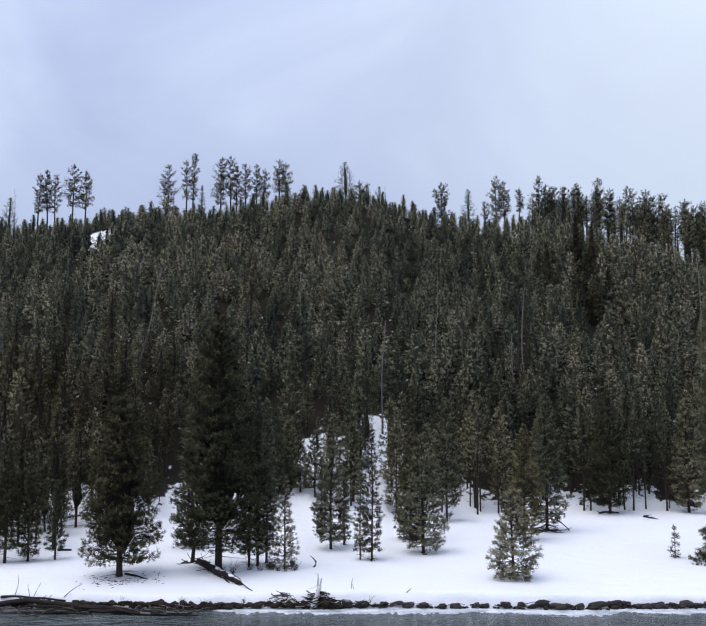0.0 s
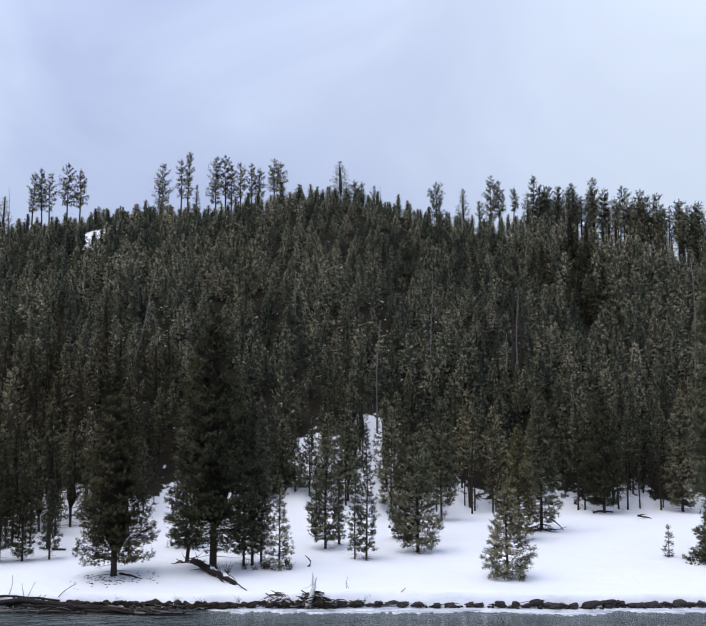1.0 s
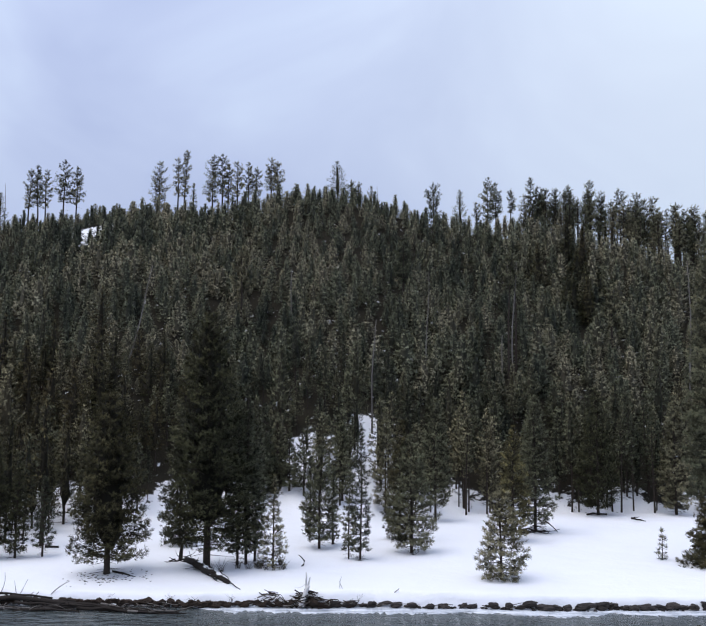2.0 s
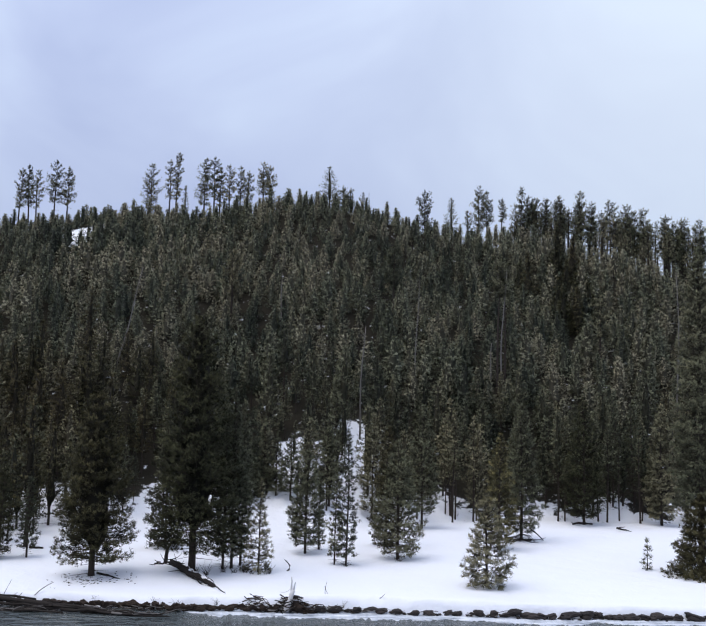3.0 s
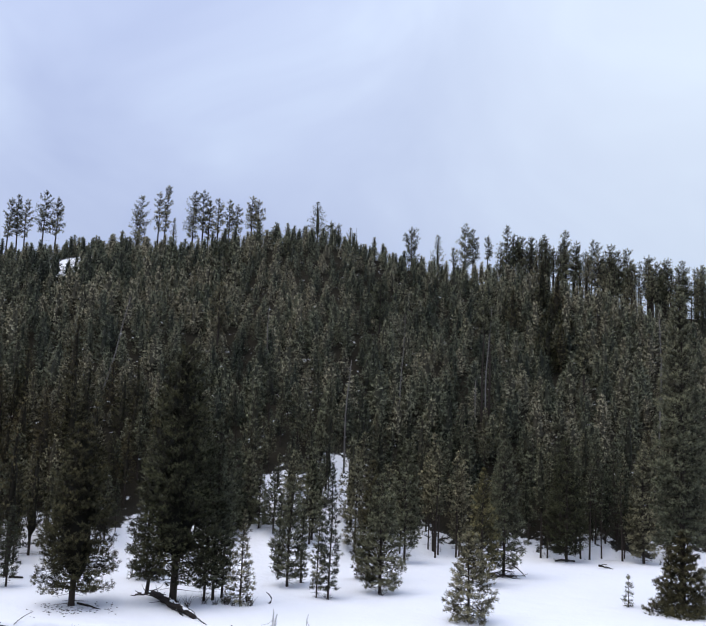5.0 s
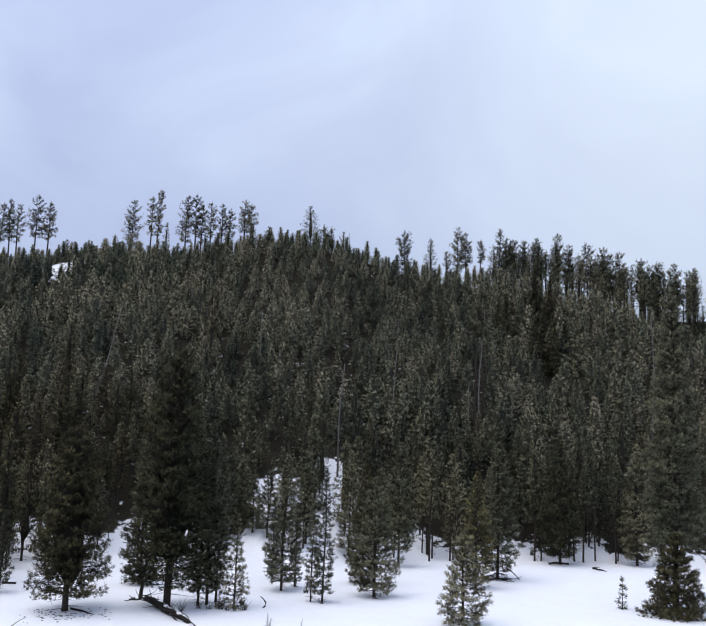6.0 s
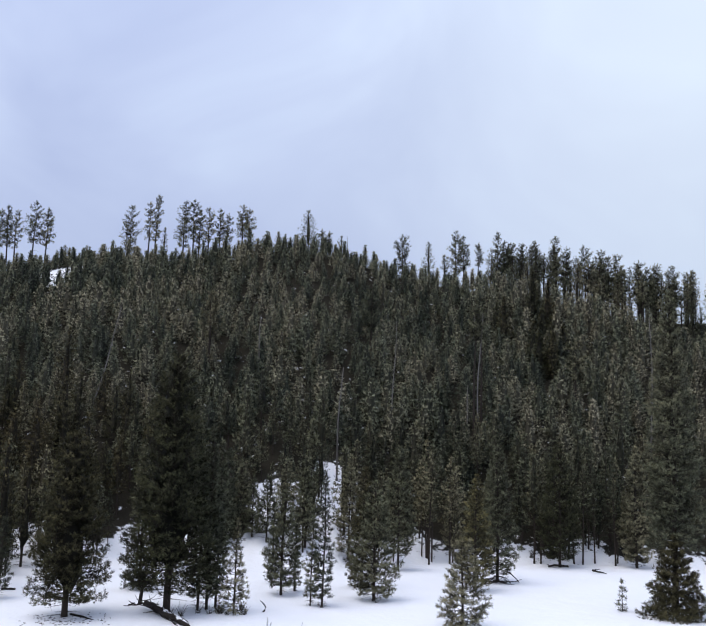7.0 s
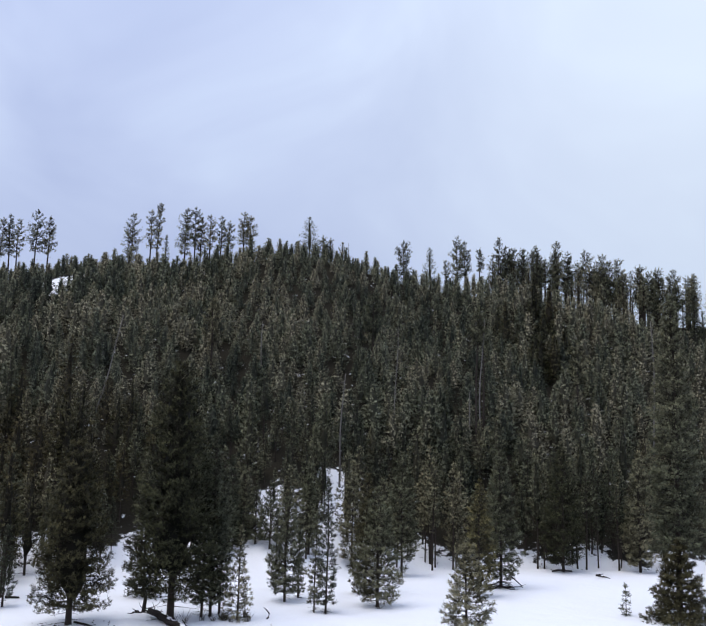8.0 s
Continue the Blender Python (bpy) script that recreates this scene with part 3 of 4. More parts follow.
def woods(name, label, xs, ys, seed, low, high, radius, bare, **crown):
    """Many pines as one mass of trunks and needles."""
    rng = np.random.default_rng(seed)
    stock = []
    for j in range(14):
        shape = ("slim", "cone", "full")[j % 3]
        (blades, faces, tone, faced), _ = conifer(rng, high, rng.uniform(0.75, 1.2) * radius, bare * rng.uniform(0.6, 1.2), shape, **crown)
        stock.append((blades, faces, tone, faced, stem(rng, 0.9 * high, 0.15, 0, 3, 4)))
    needles, tints, tones, ways, trunks = [], [], [], [], []
    z = land(xs, ys)
    for px, py, pz in zip(xs, ys, z):
        blades, faces, tone, faced, (tv, tf) = stock[int(rng.integers(0, 14))]
        # tall trees over a lower growth between them, in stands of one age
        age = 0.5 + 0.5 * math.sin(px * 0.09 + 1.3 * math.sin(py * 0.06)) * math.sin(py * 0.075 + 0.8)
        g = (low + (high - low) * (0.45 * age + 0.65 * rng.uniform() ** 1.3)) / high
        a = rng.uniform(0, 6.283)
        turn = np.array([[math.cos(a), -math.sin(a), 0], [math.sin(a), math.cos(a), 0], [0, 0, 1]]) * g
        turn[:, 2] *= rng.uniform(0.82, 1.05)
        place = np.array([px, py, pz - 0.05])
        needles.append(((blades @ turn.T + place).astype(np.float32), faces))
        tints.append(np.full(len(blades), rng.beta(0.6, 0.6), np.float32))
        tones.append(tone)
        ways.append((faced @ turn.T / g).astype(np.float32))
        trunks.append((tv @ turn.T + place, tf))
    base = new(name)
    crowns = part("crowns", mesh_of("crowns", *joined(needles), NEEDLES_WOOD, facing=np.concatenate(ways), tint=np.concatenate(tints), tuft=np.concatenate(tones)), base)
    stems = part("trunks", mesh_of("trunks", *joined(trunks), BARK, smooth=True), base)
    tagged(crowns, kind="stuff"), tagged(stems, kind="stuff")
    return tagged(base, label, "woods", kind="stuff")


x2, y2 = sown(21, 106, 124, 2.35, 85)
xs, ys = sown(23, 84, 108, 2.3, 60)
deep = ys > np.maximum(front_line(xs), hill_foot(xs)) + 6.0
woods("undergrowth", "low dark young pines between the trunks of the woods", xs[deep], ys[deep], 33, 1.2, 4.2, 1.25, 0.03, gap=0.3, per=5, every=0.26, k=3, length=0.27, width=0.10, ragged=0.4, spread=0.6, core=0.4, rings=5, sides=6, rough=0.2, vary=0.25)
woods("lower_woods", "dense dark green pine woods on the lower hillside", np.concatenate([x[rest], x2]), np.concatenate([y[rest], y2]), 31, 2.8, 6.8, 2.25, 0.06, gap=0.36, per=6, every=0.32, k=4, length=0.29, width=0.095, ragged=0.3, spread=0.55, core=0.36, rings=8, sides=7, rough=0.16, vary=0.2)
x3, y3 = sown(22, 124, 170, 1.98, 100)
over = y3 < crest_distance(x3 / y3) + 6 + 8 * ease(0.2, 0.05, x3 / y3)
x3, y3 = x3[over], y3[over]
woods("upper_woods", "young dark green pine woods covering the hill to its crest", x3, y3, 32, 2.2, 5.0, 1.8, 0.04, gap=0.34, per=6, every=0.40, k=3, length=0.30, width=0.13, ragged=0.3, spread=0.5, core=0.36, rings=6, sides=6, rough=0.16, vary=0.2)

# ---- old pines along the crest: x, y, height, radius, bare part ----
RIDGE = [
    (-56.2, 158.1, 14.1, 1.03, 0.45),
    (-54.5, 158.1, 14.6, 0.95, 0.45),
    (-53.2, 158.1, 13.6, 0.87, 0.45),
    (-50.0, 158.1, 14.9, 1.35, 0.45),
    (-47.8, 158.1, 13.4, 1.18, 0.45),
    (-44.3, 158.1, 5.9, 0.95, 0.10),
    (-33.1, 158.1, 12.7, 1.35, 0.30),
    (-29.8, 158.1, 13.8, 0.95, 0.45),
    (-28.6, 158.1, 15.1, 0.87, 0.40),
    (-27.0, 158.1, 9.1, 0.79, 0.10),
    (-23.6, 158.1, 14.2, 1.35, 0.35),
    (-21.9, 158.1, 14.1, 1.11, 0.45),
    (-20.8, 158.1, 12.3, 0.95, 0.35),
    (-19.2, 158.1, 12.3, 0.95, 0.45),
    (-17.3, 158.1, 11.8, 1.03, 0.45),
    (-15.8, 158.1, 10.5, 1.03, 0.45),
    (-13.2, 158.1, 11.5, 1.35, 0.45),
    (-12.0, 158.1, 10.6, 1.03, 0.45),
    (-1.3, 158.1, 9.9, 1.82, 0.20),
    (1.1, 158.1, 6.9, 0.79, 0.45),
    (2.5, 158.1, 6.8, 0.71, 0.45),
    (4.7, 158.1, 6.6, 1.18, 0.10),
    (15.8, 158.1, 10.8, 1.42, 0.30),
    (20.6, 158.1, 10.5, 1.35, 0.20),
    (25.6, 158.1, 13.5, 1.26, 0.35),
    (27.0, 158.1, 12.8, 1.11, 0.45),
    (23.6, 158.1, 8.8, 0.63, 0.45),
    (29.7, 158.1, 11.6, 0.79, 0.60),
    (33.1, 158.1, 14.0, 0.87, 0.30),
    (34.5, 158.1, 12.4, 1.18, 0.45),
    (35.6, 158.1, 12.1, 1.18, 0.45),
    (37.4, 158.1, 10.9, 1.11, 0.20),
    (40.2, 158.1, 13.0, 0.79, 0.70),
    (43.9, 158.1, 14.6, 1.35, 0.30),
    (45.6, 158.1, 12.8, 1.35, 0.40),
    (49.3, 158.1, 14.1, 1.42, 0.45),
    (52.2, 158.1, 13.9, 1.42, 0.30),
    (53.5, 158.1, 12.9, 1.26, 0.30),
    (55.3, 158.1, 13.6, 1.42, 0.30),
    (59.3, 158.1, 12.9, 1.42, 0.30),
    (60.9, 158.1, 11.8, 1.35, 0.30),
    (62.4, 158.1, 12.7, 1.35, 0.30),
    (-61.4, 158.1, 10.2, 1.42, 0.10),
    (65.5, 158.1, 12.3, 1.35, 0.30),
    (68.8, 158.1, 11.3, 1.35, 0.30),
]
LISTED = len(RIDGE)
rng = np.random.default_rng(51)
x4 = rng.uniform(25, 104, 230)
y4 = 157 - 24 * ease(0.08, 0.42, x4 / 150) + rng.uniform(8, 42, 230)
for px, py in zip(x4, y4):
    if 0.2 < px / py < 0.62:
        RIDGE.append((px, py, rng.uniform(8.5, 11.5), rng.uniform(0.85, 1.25), rng.uniform(0.3, 0.55)))
for px in np.arange(32, 96, 1.3):
    px += rng.uniform(-0.6, 0.6)
    RIDGE.append((px, 157 - 24 * ease(0.08, 0.42, px / 150) + rng.uniform(2, 16), rng.uniform(5.0, 8.0), rng.uniform(0.9, 1.3), rng.uniform(0.08, 0.2)))
for j, (x, y, h, r, bare) in enumerate(RIDGE):
    rng = np.random.default_rng(500 + j)
    old = bare > 0.28
    h -= 0.85 if j < LISTED else 0.0
    made = tree("old_pine_tree", rng, h, r * 1.75, bare, "old" if old else "full", 0.34 if old else 0.2, rng.normal(0, 0.02) * h, 4, 2,
                gap=0.42 if old else 0.33, per=4 if old else 6, every=(0.055 if j < LISTED else 0.105) if old else 0.22, k=3, length=0.24, width=0.09, ragged=0.6, spread=0.8, core=0.0 if old else 0.12, rings=6, sides=7, clump=0.75 if old else 0.0, lost=0.14 if old else 0.0)
    stand(made, x, y, 40 * j)
    tagged(made, "tall old pine with a bare trunk on the hill's crest", "pine tree", "old pines along the crest")

# ---- older trees that stand out of the young woods: x, y, height, radius, bare part ----
for j, (x, y, h, r, bare) in enumerate([(19.7, 107.0, 16.6, 1.5, 0.72), (20.7, 107.8, 15.4, 1.2, 0.74), (-13.5, 118.0, 10.5, 1.5, 0.4), (8.0, 121.0, 10.0, 1.6, 0.35), (33.6, 112.0, 10.5, 1.7, 0.5)]):
    rng = np.random.default_rng(560 + j)
    made = tree("old_pine_tree", rng, h, r * 1.3, bare, "old", 0.32, rng.normal(0, 0.015) * h, 10, 2, gap=0.42, per=5, every=0.06, k=4, length=0.24, width=0.07, ragged=0.5, spread=0.8, core=0.0, clump=0.7, lost=0.1)
    stand(made, x, y, 70 * j)
    tagged(made, "old pine with a bare trunk above the young woods", "pine tree", "old pines on the hillside")
rng = np.random.default_rng(570)
for j in range(11):
    x, y = rng.uniform(27, 36), rng.uniform(122, 136)
    made = tree("spruce_tree", np.random.default_rng(571 + j), rng.uniform(6.0, 9.0), rng.uniform(1.5, 2.0), 0.05, "cone", 0.2, 0.0, 0, 3, needles=SPRUCE_AND_SHADED, gap=0.34, per=7, every=0.26, k=4, length=0.28, width=0.09, droop=12, ragged=0.35, spread=0.5, core=0.4, rings=8, sides=7)
    stand(made, x, y, 50 * j)
    tagged(made, "dark bluish green spruce among lighter young pines", "spruce tree", "spruces on the hillside")

# ---- dead standing trunks: x, y, height, girth, lean ----
SNAGS = [
    (3.05, 97.78, 12.28, 0.32, 0.03),
    (-24.83, 102.90, 12.70, 0.27, 0.23),
    (-6.74, 114.85, 7.73, 0.27, 0.0),
    (9.90, 106.84, 13.98, 0.21, 0.01),
    (20.08, 107.00, 15.13, 0.29, 0.03),
    (23.24, 126.98, 7.42, 0.26, 0.0),
    (18.96, 107.94, 5.68, 0.26, 0.03),
    (40.32, 104.19, 17.83, 0.28, 0.0),
    (6.39, 172.50, 10.91, 0.26, -0.02),
    (-64.71, 169.13, 14.15, 0.25, 0.0),
]


def snag(h, girth, tilt, rng):
    f = np.linspace(0, 1, 7)
    pts = np.stack([f * h * tilt + 0.01 * h * np.sin(f * 6 + rng.uniform(0, 6)), 0.008 * h * np.sin(f * 5 + rng.uniform(0, 6)), f * h - 0.3 * (f == 0)], 1)
    wood = [tube(pts, 0.38 * girth * (1 - 0.75 * f) + 0.004, 6)]
    for _ in range(int(h * 1.2)):
        g, az, d = rng.uniform(0.35, 0.97), rng.uniform(0, 6.28), rng.uniform(0.15, 0.6)
        c = np.array([g * h * tilt, 0, g * h])
        wood.append(tube([c, c + [math.cos(az) * d, math.sin(az) * d, rng.uniform(-0.2, 0.15)]], [0.02, 0.006], 3))
    return joined(wood)


for j, (x, y, h, girth, tilt) in enumerate(SNAGS):
    rng = np.random.default_rng(700 + j)
    ob = stand(new("dead_tree", mesh_of("dead_tree", *snag(h, girth, tilt, rng), DEAD, smooth=True)), x, y)
    tagged(ob, "leaning bare grey trunk of a dead pine" if abs(tilt) > 0.1 else "bare grey standing trunk of a dead pine", "dead tree", "dead trunks on the hillside")

# ---- the river's edge: stones ----
def stone_mesh(rng, mat, flat):
    bm = bmesh.new()
    bmesh.ops.create_icosphere(bm, subdivisions=3, radius=0.5)
    off = Vector(rng.uniform(0, 50, 3))
    for v in bm.verts:
        v.co *= 0.78 + 0.5 * noise.noise(v.co * 1.9 + off) + 0.3 * noise.noise(v.co * 4.5 + off) + 0.12 * noise.noise(v.co * 11 + off)
        v.co.z *= flat
    me = bpy.data.meshes.new("lump")
    bm.to_mesh(me)
    bm.free()
    me.materials.append(mat)
    return me


rng = np.random.default_rng(81)
stones = [stone_mesh(rng, STONE, 0.7) for _ in range(8)]
clods = [stone_mesh(rng, TURF, 0.8) for _ in range(6)]
def bank_lump(name, shapes, x, y, z, wide, deep, high, label, category, group):
    ob = new(name, shapes[int(rng.integers(0, len(shapes)))])
    ob.matrix_basis = pose(x, y, z, rng.uniform(-14, 14), rng.uniform(-14, 14), rng.uniform(-25, 25)) @ Matrix.Diagonal((wide, deep, high, 1))
    return tagged(ob, label, category, group)


CLOD = ("brown clod of frozen turf along the snowy bank", "turf clod", "turf along the bank")
ROCK = ("dark wet stone at the snowy river's edge", "stone", "stones along the bank")
BOULDER = ("rounded dark brown boulder half in the river", "boulder", "boulders along the bank")
x = -26.0
while x < 31:
    y = float(bank_line(x)) + rng.uniform(-0.2, 0.06)
    if x < -0.7:  # the torn edge of the turf
        d = rng.uniform(0.28, 0.56)
        bank_lump("turf_clod", clods, x, y, 0.08 + d * 0.3 + rng.uniform(-0.06, 0.1), d * rng.uniform(1.0, 1.7), d, d * rng.uniform(0.8, 1.35), *CLOD)
        x += d * rng.uniform(0.45, 0.8)
    elif x < 9.6:  # low broken stones
        d = rng.choice([0.2, 0.28, 0.4, 0.58]) * rng.uniform(0.8, 1.2)
        bank_lump("stone", stones, x, y, 0.04 + d * 0.25, d * rng.uniform(1.1, 2.0), d, d * rng.uniform(0.7, 1.1), *ROCK)
        x += d * rng.uniform(0.7, 1.3)
    else:  # rounded boulders with pebbles between
        d = rng.uniform(0.46, 0.70)
        wide = d * rng.uniform(1.1, 2.7)
        bank_lump("boulder", stones, x + wide / 2, y, 0.06 + d * 0.22, wide, d * 1.1, d * rng.uniform(0.85, 1.2), *BOULDER)
        for _ in range(int(rng.integers(1, 4))):
            p = rng.uniform(0.12, 0.26)
            bank_lump("stone", stones, x + rng.uniform(-0.2, wide), y - rng.uniform(0.1, 0.35), 0.02 + p * 0.2, p * rng.uniform(1, 1.8), p, p, *ROCK)
        x += wide * rng.uniform(0.62, 0.85)
for j in range(12):  # dry stalks on the torn turf
    cx = rng.uniform(-16, 1.5)
    cy = float(bank_line(cx)) + rng.uniform(-0.05, 0.25)
    stalks = [tube([(cx, cy, 0.25), (cx + rng.normal(0, 0.08), cy, 0.45), (cx + rng.normal(0, 0.2), cy + rng.normal(0, 0.1), rng.uniform(0.5, 0.8))], [0.010, 0.008, 0.004], 3) for _ in range(4)]
    tagged(new("dry_grass", mesh_of("dry_grass", *joined(stalks), TURF)), "thin brown tuft of dead grass on the bank", "grass tuft", "dead grass on the bank")


# ---- ice along the shore ----
def ice_shelf():
    xs = np.arange(-9.0, 32, 0.12)
    inner = bank_line(xs) + 0.1
    torn = np.convolve(np.random.default_rng(83).normal(0, 1, len(xs) + 6), np.ones(7) / 7, "valid")
    wide = 1.45 + 0.25 * np.sin(xs * 0.5 + 1) + 0.5 * torn + 0.12 * np.random.default_rng(84).normal(0, 1, len(xs))
    wide = np.maximum(wide, 0.12) * ease(-9, -6, xs) + 0.05
    rings = [np.stack([xs, inner, 0 * xs + 0.03], 1), np.stack([xs, inner - wide, 0 * xs + 0.024], 1), np.stack([xs, inner - wide - 0.01, 0 * xs - 0.02], 1)]
    n = len(xs)
    i = np.concatenate([np.arange(n - 1), n + np.arange(n - 1)])
    return mesh_of("ice", np.concatenate(rings), np.stack([i, i + n, i + n + 1, i + 1], 1), ICE, smooth=False)


tagged(new("shore_ice", ice_shelf()), "thin pale ice along the river's stony edge", "ice")


# ---- fallen wood ----
def limb(rng, a, b, r0, r1, bend=0.06, sides=7, steps=7):
    a, b = np.array(a, float), np.array(b, float)
    f = np.linspace(0, 1, steps)[:, None]
    size = np.linalg.norm(b - a)
    sway = rng.normal(0, bend, 3) * size
    pts = a + (b - a) * f + np.sin(f * math.pi) * sway + rng.normal(0, 0.012, (steps, 3)) * size * np.sin(f * math.pi)
    return tube(pts, (r0 + (r1 - r0) * f[:, 0]) * rng.uniform(0.85, 1.15, steps), sides)


def wood_thing(name, pieces, mat, label, category, group=""):
    me = mesh_of(name, *joined(pieces), mat, smooth=True)
    return tagged(new(name, me), label, category, group)


rng = np.random.default_rng(91)
# the driftwood at the water's edge: start x, y, z, end x, y, z, radii
DRIFT = [
    (-27.0, 55.0, 0.55, -15.6, 54.4, 0.34, 0.20, 0.13),
    (-24.0, 54.3, 0.22, -13.4, 53.7, 0.16, 0.17, 0.11),
    (-22.0, 53.8, 0.08, -16.5, 53.6, 0.10, 0.12, 0.08),
    (-17.6, 54.5, 0.42, -11.2, 53.5, 0.10, 0.15, 0.08),
    (-16.0, 54.0, 0.30, -9.4, 53.4, 0.06, 0.11, 0.05),
    (-15.2, 53.6, 0.18, -10.4, 53.0, 0.06, 0.10, 0.05),
    (-19.0, 54.2, 0.36, -14.2, 53.5, 0.30, 0.09, 0.05),
    (-13.0, 53.5, 0.10, -8.8, 52.9, 0.08, 0.08, 0.04),
    (-12.2, 53.1, 0.16, -9.0, 53.4, 0.12, 0.06, 0.03),
    (-21.0, 55.2, 0.62, -17.0, 54.7, 0.50, 0.08, 0.05),
    (-14.0, 54.1, 0.34, -11.6, 53.2, 0.12, 0.06, 0.03),
    (-18.3, 53.5, 0.10, -15.0, 53.3, 0.08, 0.07, 0.05),
]
for ax, ay, az, bx, by, bz, r0, r1 in DRIFT:
    pieces = [limb(rng, (ax, ay, az), (bx, by, bz), r0, r1, 0.008)]
    for _ in range(4):
        f = rng.uniform(0.15, 0.95)
        c = np.array((ax, ay, az)) * (1 - f) + np.array((bx, by, bz)) * f
        pieces.append(limb(rng, c, c + [rng.uniform(-0.5, 0.7), rng.uniform(-0.3, 0.2), rng.uniform(0.0, 0.32)], 0.03, 0.01, 0.1, 4, 4))
    wood_thing("driftwood_log", pieces, DARK_WOOD if r0 != 0.12 and r0 != 0.06 else DEAD, "dark wet driftwood log stranded at the water's edge", "log", "driftwood at the water's edge")
# small broken sticks among the driftwood and along the bank
for j in range(100):
    cx = rng.uniform(-21, -8.6) if j < 76 else rng.uniform(-7, 12)
    cy = 53.6 + rng.uniform(-0.5, 0.7) if j < 76 else float(bank_line(cx)) + rng.uniform(-0.3, 0.1)
    cz = rng.uniform(0.08, 0.34)
    a = rng.normal(0, 0.5)
    d = rng.uniform(0.25, 0.8)
    pieces = [limb(rng, (cx - d * math.cos(a), cy - d * math.sin(a), cz), (cx + d * math.cos(a), cy + d * math.sin(a), cz + rng.uniform(-0.1, 0.2)), 0.028, 0.012, 0.08, 4, 5)]
    wood_thing("stick", pieces, (DARK_WOOD, DARK_WOOD, DEAD)[j % 3], "broken weathered stick lying at the river's edge", "stick", "sticks at the water's edge")

# thin dead stems standing in the snow above the driftwood
TWIGS = [
    ((-20.3, 55.4, 0.7), (-20.1, 55.4, 1.85), 0.022), ((-19.3, 55.4, 0.65), (-19.5, 55.4, 1.35), 0.022), ((-19.3, 55.4, 0.65), (-18.7, 55.4, 1.45), 0.022),
    ((-19.2, 55.3, 0.68), (-18.3, 55.3, 0.72), 0.03), ((-17.3, 55.4, 0.7), (-16.3, 55.6, 1.3), 0.03), ((-0.05, 56.1, 0.85), (0.0, 56.1, 1.6), 0.02),
    ((0.1, 56.1, 0.85), (-0.12, 56.15, 1.35), 0.016), ((3.2, 55.6, 0.8), (3.5, 55.6, 1.05), 0.03),
]
for a, b, r in TWIGS:
    pieces = [limb(rng, (a[0], a[1], float(land(a[0], a[1])) - 0.1), b, r, r * 0.5, 0.04, 5, 5)]
    wood_thing("dry_weed", pieces, DEAD, "thin dead stem poking out of the snow", "dead stem", "dead stems on the bank")

# brush pile on the bank, with a pale forked branch in it
pile = new("brush_pile")
pile.location = (-2.6, 55.05, 0.1)
pieces = []
for j in range(230):
    cx = rng.normal(0, 1.5)
    tall = 0.7 * math.exp(-((cx - 0.55) / 0.75) ** 2) + 0.7 * math.exp(-((cx + 1.5) / 0.55) ** 2) + 0.18
    c = np.array([cx, rng.normal(0, 0.25), rng.uniform(0, tall)])
    a, d = rng.uniform(-0.9, 0.9), rng.uniform(0.2, 0.6)
    v = np.array([math.cos(a) * d, rng.normal(0, 0.2), math.sin(a) * d * (1 if rng.uniform() < 0.5 else -1) * 0.7])
    part("stick", mesh_of("stick", *limb(rng, c - v, c + v, rng.uniform(0.02, 0.05), 0.01, 0.1, 4, 4), (DARK_WOOD, TURF, DEAD)[0 if j % 4 < 2 else 1 if j % 4 == 2 else (2 if j % 8 == 3 else 1)]), pile)
tagged(pile, "heap of dark tangled sticks on the river's edge", "brush pile")
pale = [limb(rng, (-2.35, 54.7, 0.15), (-1.95, 54.85, 1.3), 0.17, 0.12, 0.02), limb(rng, (-2.15, 55.02, 0.75), (-2.1, 55.0, 2.05), 0.09, 0.04, 0.03),
        limb(rng, (-1.98, 55.05, 1.1), (-1.85, 55.05, 1.75), 0.07, 0.03, 0.06), limb(rng, (-2.15, 55.0, 1.35), (-2.75, 55.0, 1.15), 0.025, 0.01, 0.05, 5)]
wood_thing("driftwood_snag", pale, material("pale_peeled_wood", bark_look((0.66, 0.64, 0.62), (0.86, 0.85, 0.84))), "pale peeled forked branch standing in the brush pile", "branch")

# the fallen trunk under the tall dark pine
a, b = np.array((-10.6, 63.2, 1.35)), np.array((-7.0, 57.6, 0.9))
log = new("fallen_log")
part("trunk", mesh_of("trunk", *limb(rng, a, b, 0.20, 0.14, 0.008, 9, 9), DARK_WOOD, smooth=True), log)
for j in range(40):
    f = rng.uniform(-0.05, 0.95)
    c = a * (1 - f) + b * f + rng.normal(0, 0.12, 3)
    lying = j < 22
    e = c + (b - a) * rng.uniform(0.12, 0.4) * rng.choice([-1, 1]) + rng.normal(0, 0.3, 3) if lying else c + [rng.uniform(-1.1, 0.9), rng.uniform(-0.5, 0.5), rng.uniform(-0.3, 0.8) * (1 - 0.7 * f)]
    e[2] = max(e[2], float(land(e[0], e[1])) + 0.02)
    part("branch", mesh_of("branch", *limb(rng, c, e, rng.uniform(0.04, 0.08) if lying else 0.04, 0.02 if lying else 0.01, 0.05, 5, 5), DARK_WOOD, smooth=True), log)
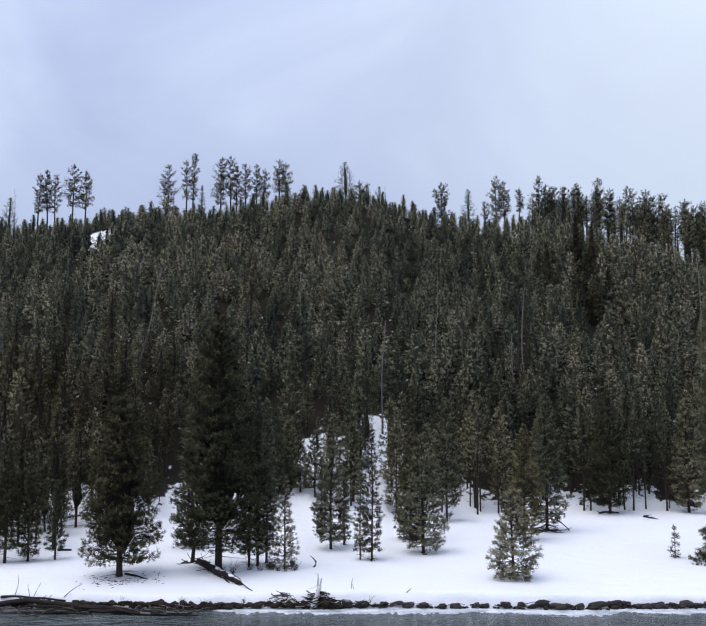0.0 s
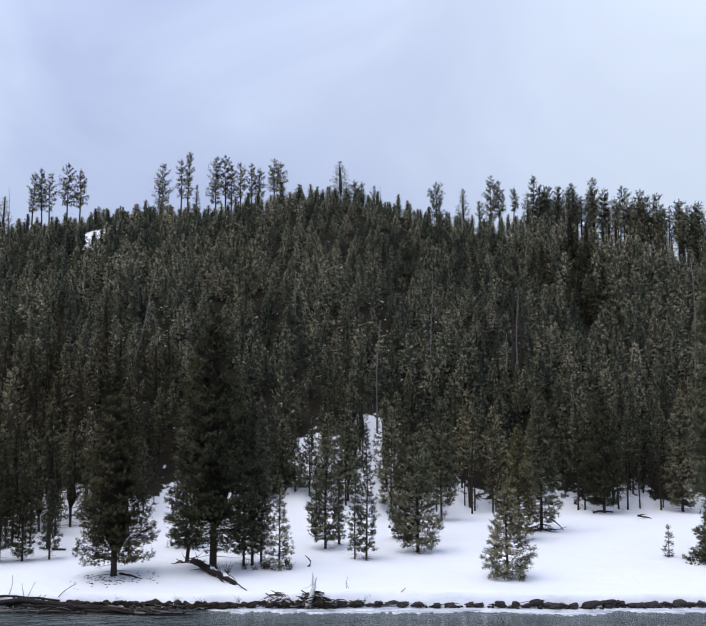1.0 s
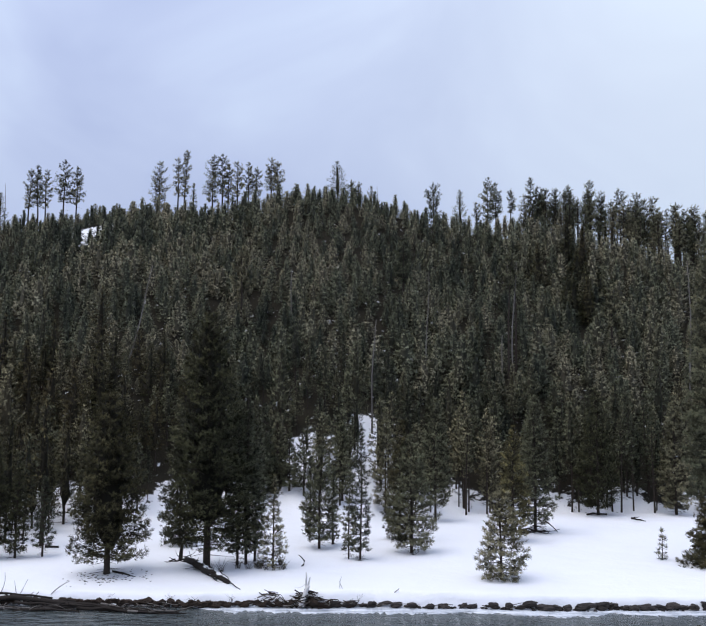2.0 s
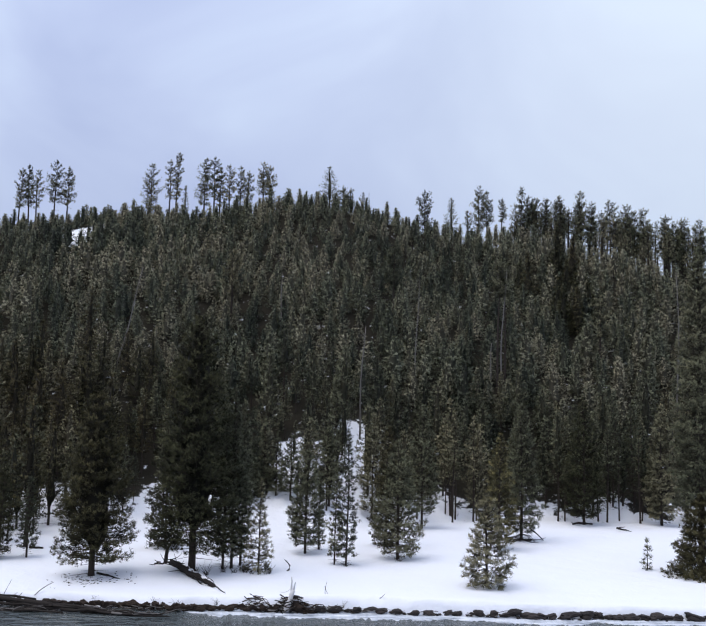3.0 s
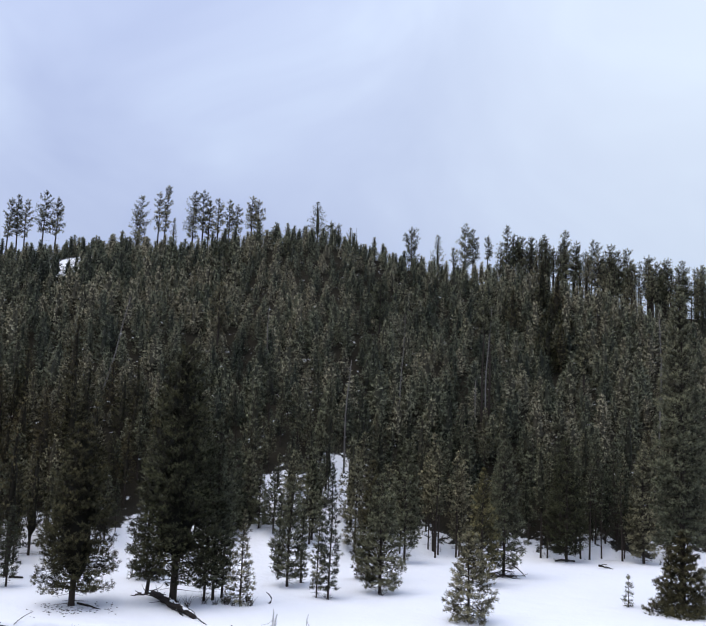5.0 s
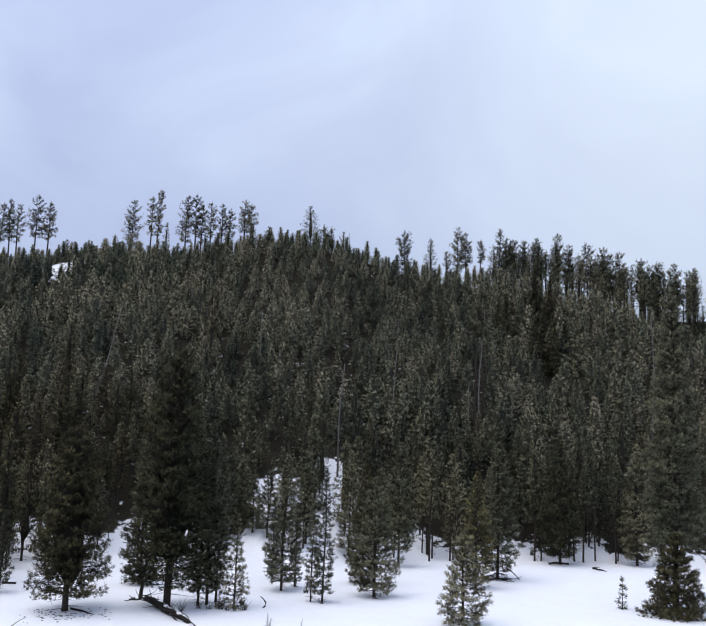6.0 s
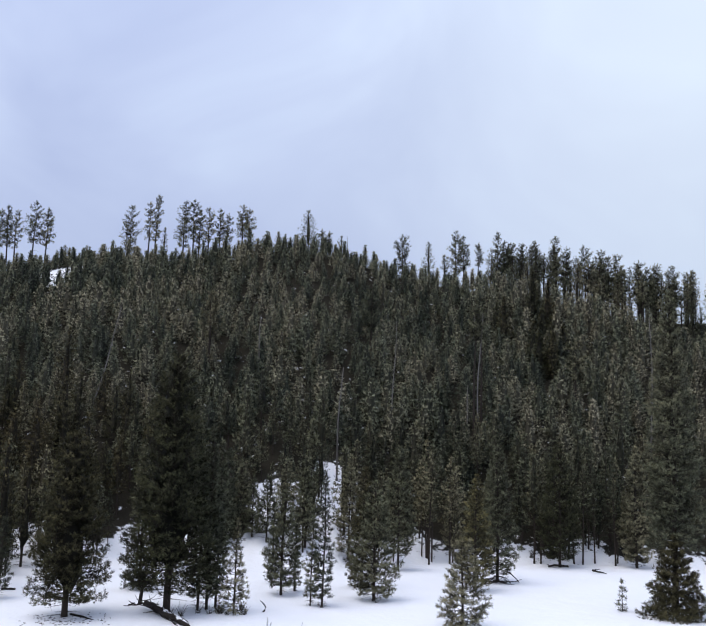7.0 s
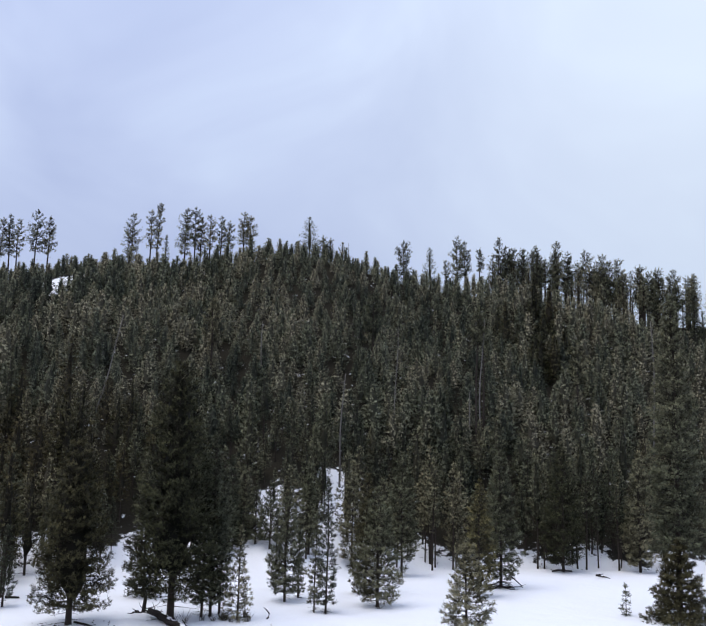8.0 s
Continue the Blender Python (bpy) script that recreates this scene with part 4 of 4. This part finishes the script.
for lo, hi, fat in ((0.22, 0.52, 0.19), (0.5, 0.9, 0.19)):  # snow lying along the trunk
    f = np.linspace(lo, hi, 14)
    cap = a + (b - a) * f[:, None] + [0.13, 0.0, 0.14]
    v, q = tube(cap, fat * np.sqrt(np.sin(np.linspace(0.05, 3.09, 14))) * (0.75 + 0.25 * np.sin(f * 61)), 8)
    v[:, 2] = np.repeat(cap[:, 2], 8) + (v[:, 2] - np.repeat(cap[:, 2], 8)) * 0.6
    part("snow_cap", mesh_of("snow_cap", v, q, SNOW, smooth=True), log, "lumpy snow lying on the trunk")
tagged(log, "dark fallen log with broken branches and snow on it", "log")
hook = [(-11.5, 64.6, 0.9), (-11.25, 64.6, 1.15), (-11.2, 64.6, 1.7), (-11.15, 64.6, 2.15), (-10.95, 64.6, 2.5)]
wood_thing("bent_stump", [tube(hook, [0.16, 0.15, 0.13, 0.11, 0.06], 7), limb(rng, (-11.6, 64.5, 1.15), (-12.0, 64.4, 1.05), 0.06, 0.03), limb(rng, (-11.4, 64.5, 1.0), (-12.0, 64.4, 1.3), 0.05, 0.02)], DARK_WOOD, "dark bent dead stump standing in the snow", "stump")
curl = [(-2.95, 63.6, 0.7), (-2.6, 63.6, 1.0), (-2.55, 63.6, 1.25), (-2.75, 63.6, 1.5), (-2.95, 63.6, 1.65)]
wood_thing("curled_driftwood", [tube(curl, [0.06, 0.06, 0.05, 0.04, 0.02], 6)], DARK_WOOD, "dark curled branch sticking out of the snow", "branch")
wood_thing("fallen_stick", [limb(rng, (-15.0, 60.8, 0.95), (-13.2, 59.4, 0.86), 0.09, 0.04, 0.03)], DARK_WOOD, "dark root lying on snow beside a pine", "root")
wood_thing("fallen_stick", [limb(rng, (-13.9, 62.6, 0.98), (-13.5, 62.3, 0.95), 0.05, 0.03, 0.03)], DARK_WOOD, "short dark branch lying in the snow", "branch")
wood_thing("log", [limb(rng, (23.6, 88.0, 1.70), (25.6, 88.2, 1.72), 0.10, 0.08, 0.02)], DARK_WOOD, "dark log lying in the snow under a pine", "log")
wood_thing("brushwood", [limb(rng, (27.0, 85.2, 1.75), (28.1, 85.3, 1.55), 0.11, 0.05, 0.05), limb(rng, (27.1, 85.4, 1.7), (27.7, 85.0, 1.9), 0.06, 0.02), limb(rng, (27.5, 85.3, 1.6), (28.3, 85.0, 1.5), 0.05, 0.03)], DARK_WOOD, "small dark broken branch on open snow", "branch")
heap = []
for j in range(26):
    c = np.array([16.4 + rng.normal(0, 0.8), 77.3 + rng.normal(0, 0.3), 1.45 + rng.uniform(0, 0.25)])
    v = np.array([rng.uniform(0.3, 0.8), rng.normal(0, 0.2), rng.normal(0, 0.12)])
    heap.append(limb(rng, c - v, c + v, 0.04, 0.015, 0.08, 4, 4))
wood_thing("twig_heap", heap, DARK_WOOD, "dark fallen twigs at the foot of a pine", "twigs")
wood_thing("fallen_stick", [limb(rng, (17.2, 77.4, 2.4), (18.2, 77.2, 1.5), 0.07, 0.03, 0.08)], DARK_WOOD, "broken dark branch leaning from a pine to the snow", "branch")
wood_thing("log", [limb(rng, (-22.0, 68.5, 1.3), (-21.0, 68.6, 1.28), 0.09, 0.07, 0.02)], DARK_WOOD, "short dark log half sunk in snow", "log")

# bark crumbs and needles scattered on the snow round the broad pine
bits, crumbs = np.random.default_rng(95), []
for j in range(130):
    a, d = bits.uniform(0, 6.28), abs(bits.normal(0, 1.1)) + 0.3
    cx, cy = -15.0 + math.cos(a) * d * 1.3, 59.4 + math.sin(a) * d
    c = np.array([cx, cy, float(land(cx, cy)) + 0.02])
    t = bits.uniform(0, 3.14)
    v = np.array([math.cos(t), math.sin(t), 0]) * bits.uniform(0.03, 0.11)
    crumbs.append(tube([c - v, c + v], [0.022, 0.012], 4))
tagged(new("litter", mesh_of("litter", *joined(crumbs), TURF)), "brown bark crumbs and twigs scattered on the snow", "litter", kind="stuff")

# low bare shrubs under the close group of pines
rng = np.random.default_rng(97)
for sx, sy, tall in ((-8.7, 61.6, 0.9), (-8.0, 61.4, 1.1), (-7.0, 62.2, 1.0), (-6.2, 62.0, 0.8), (-5.5, 62.2, 0.9), (-3.9, 62.2, 0.8), (-5.0, 61.9, 0.6), (1.3, 65.4, 0.5), (5.3, 67.6, 0.5)):
    sz, twigs = float(land(sx, sy)) - 0.05, []
    for _ in range(16):
        a, d, up = rng.uniform(0, 6.28), rng.uniform(0.15, 0.6), tall * rng.uniform(0.4, 1.0)
        foot = (sx + rng.normal(0, 0.12), sy + rng.normal(0, 0.12), sz)
        twigs.append(tube([foot, (sx + math.cos(a) * d * 0.5, sy + math.sin(a) * d * 0.5, sz + up * 0.55), (sx + math.cos(a) * d, sy + math.sin(a) * d, sz + up)], [0.012, 0.009, 0.004], 3))
    tagged(new("shrub", mesh_of("shrub", *joined(twigs), BARK)), "low bare twiggy shrub in the snow under pines", "shrub", "shrubs under the pines")
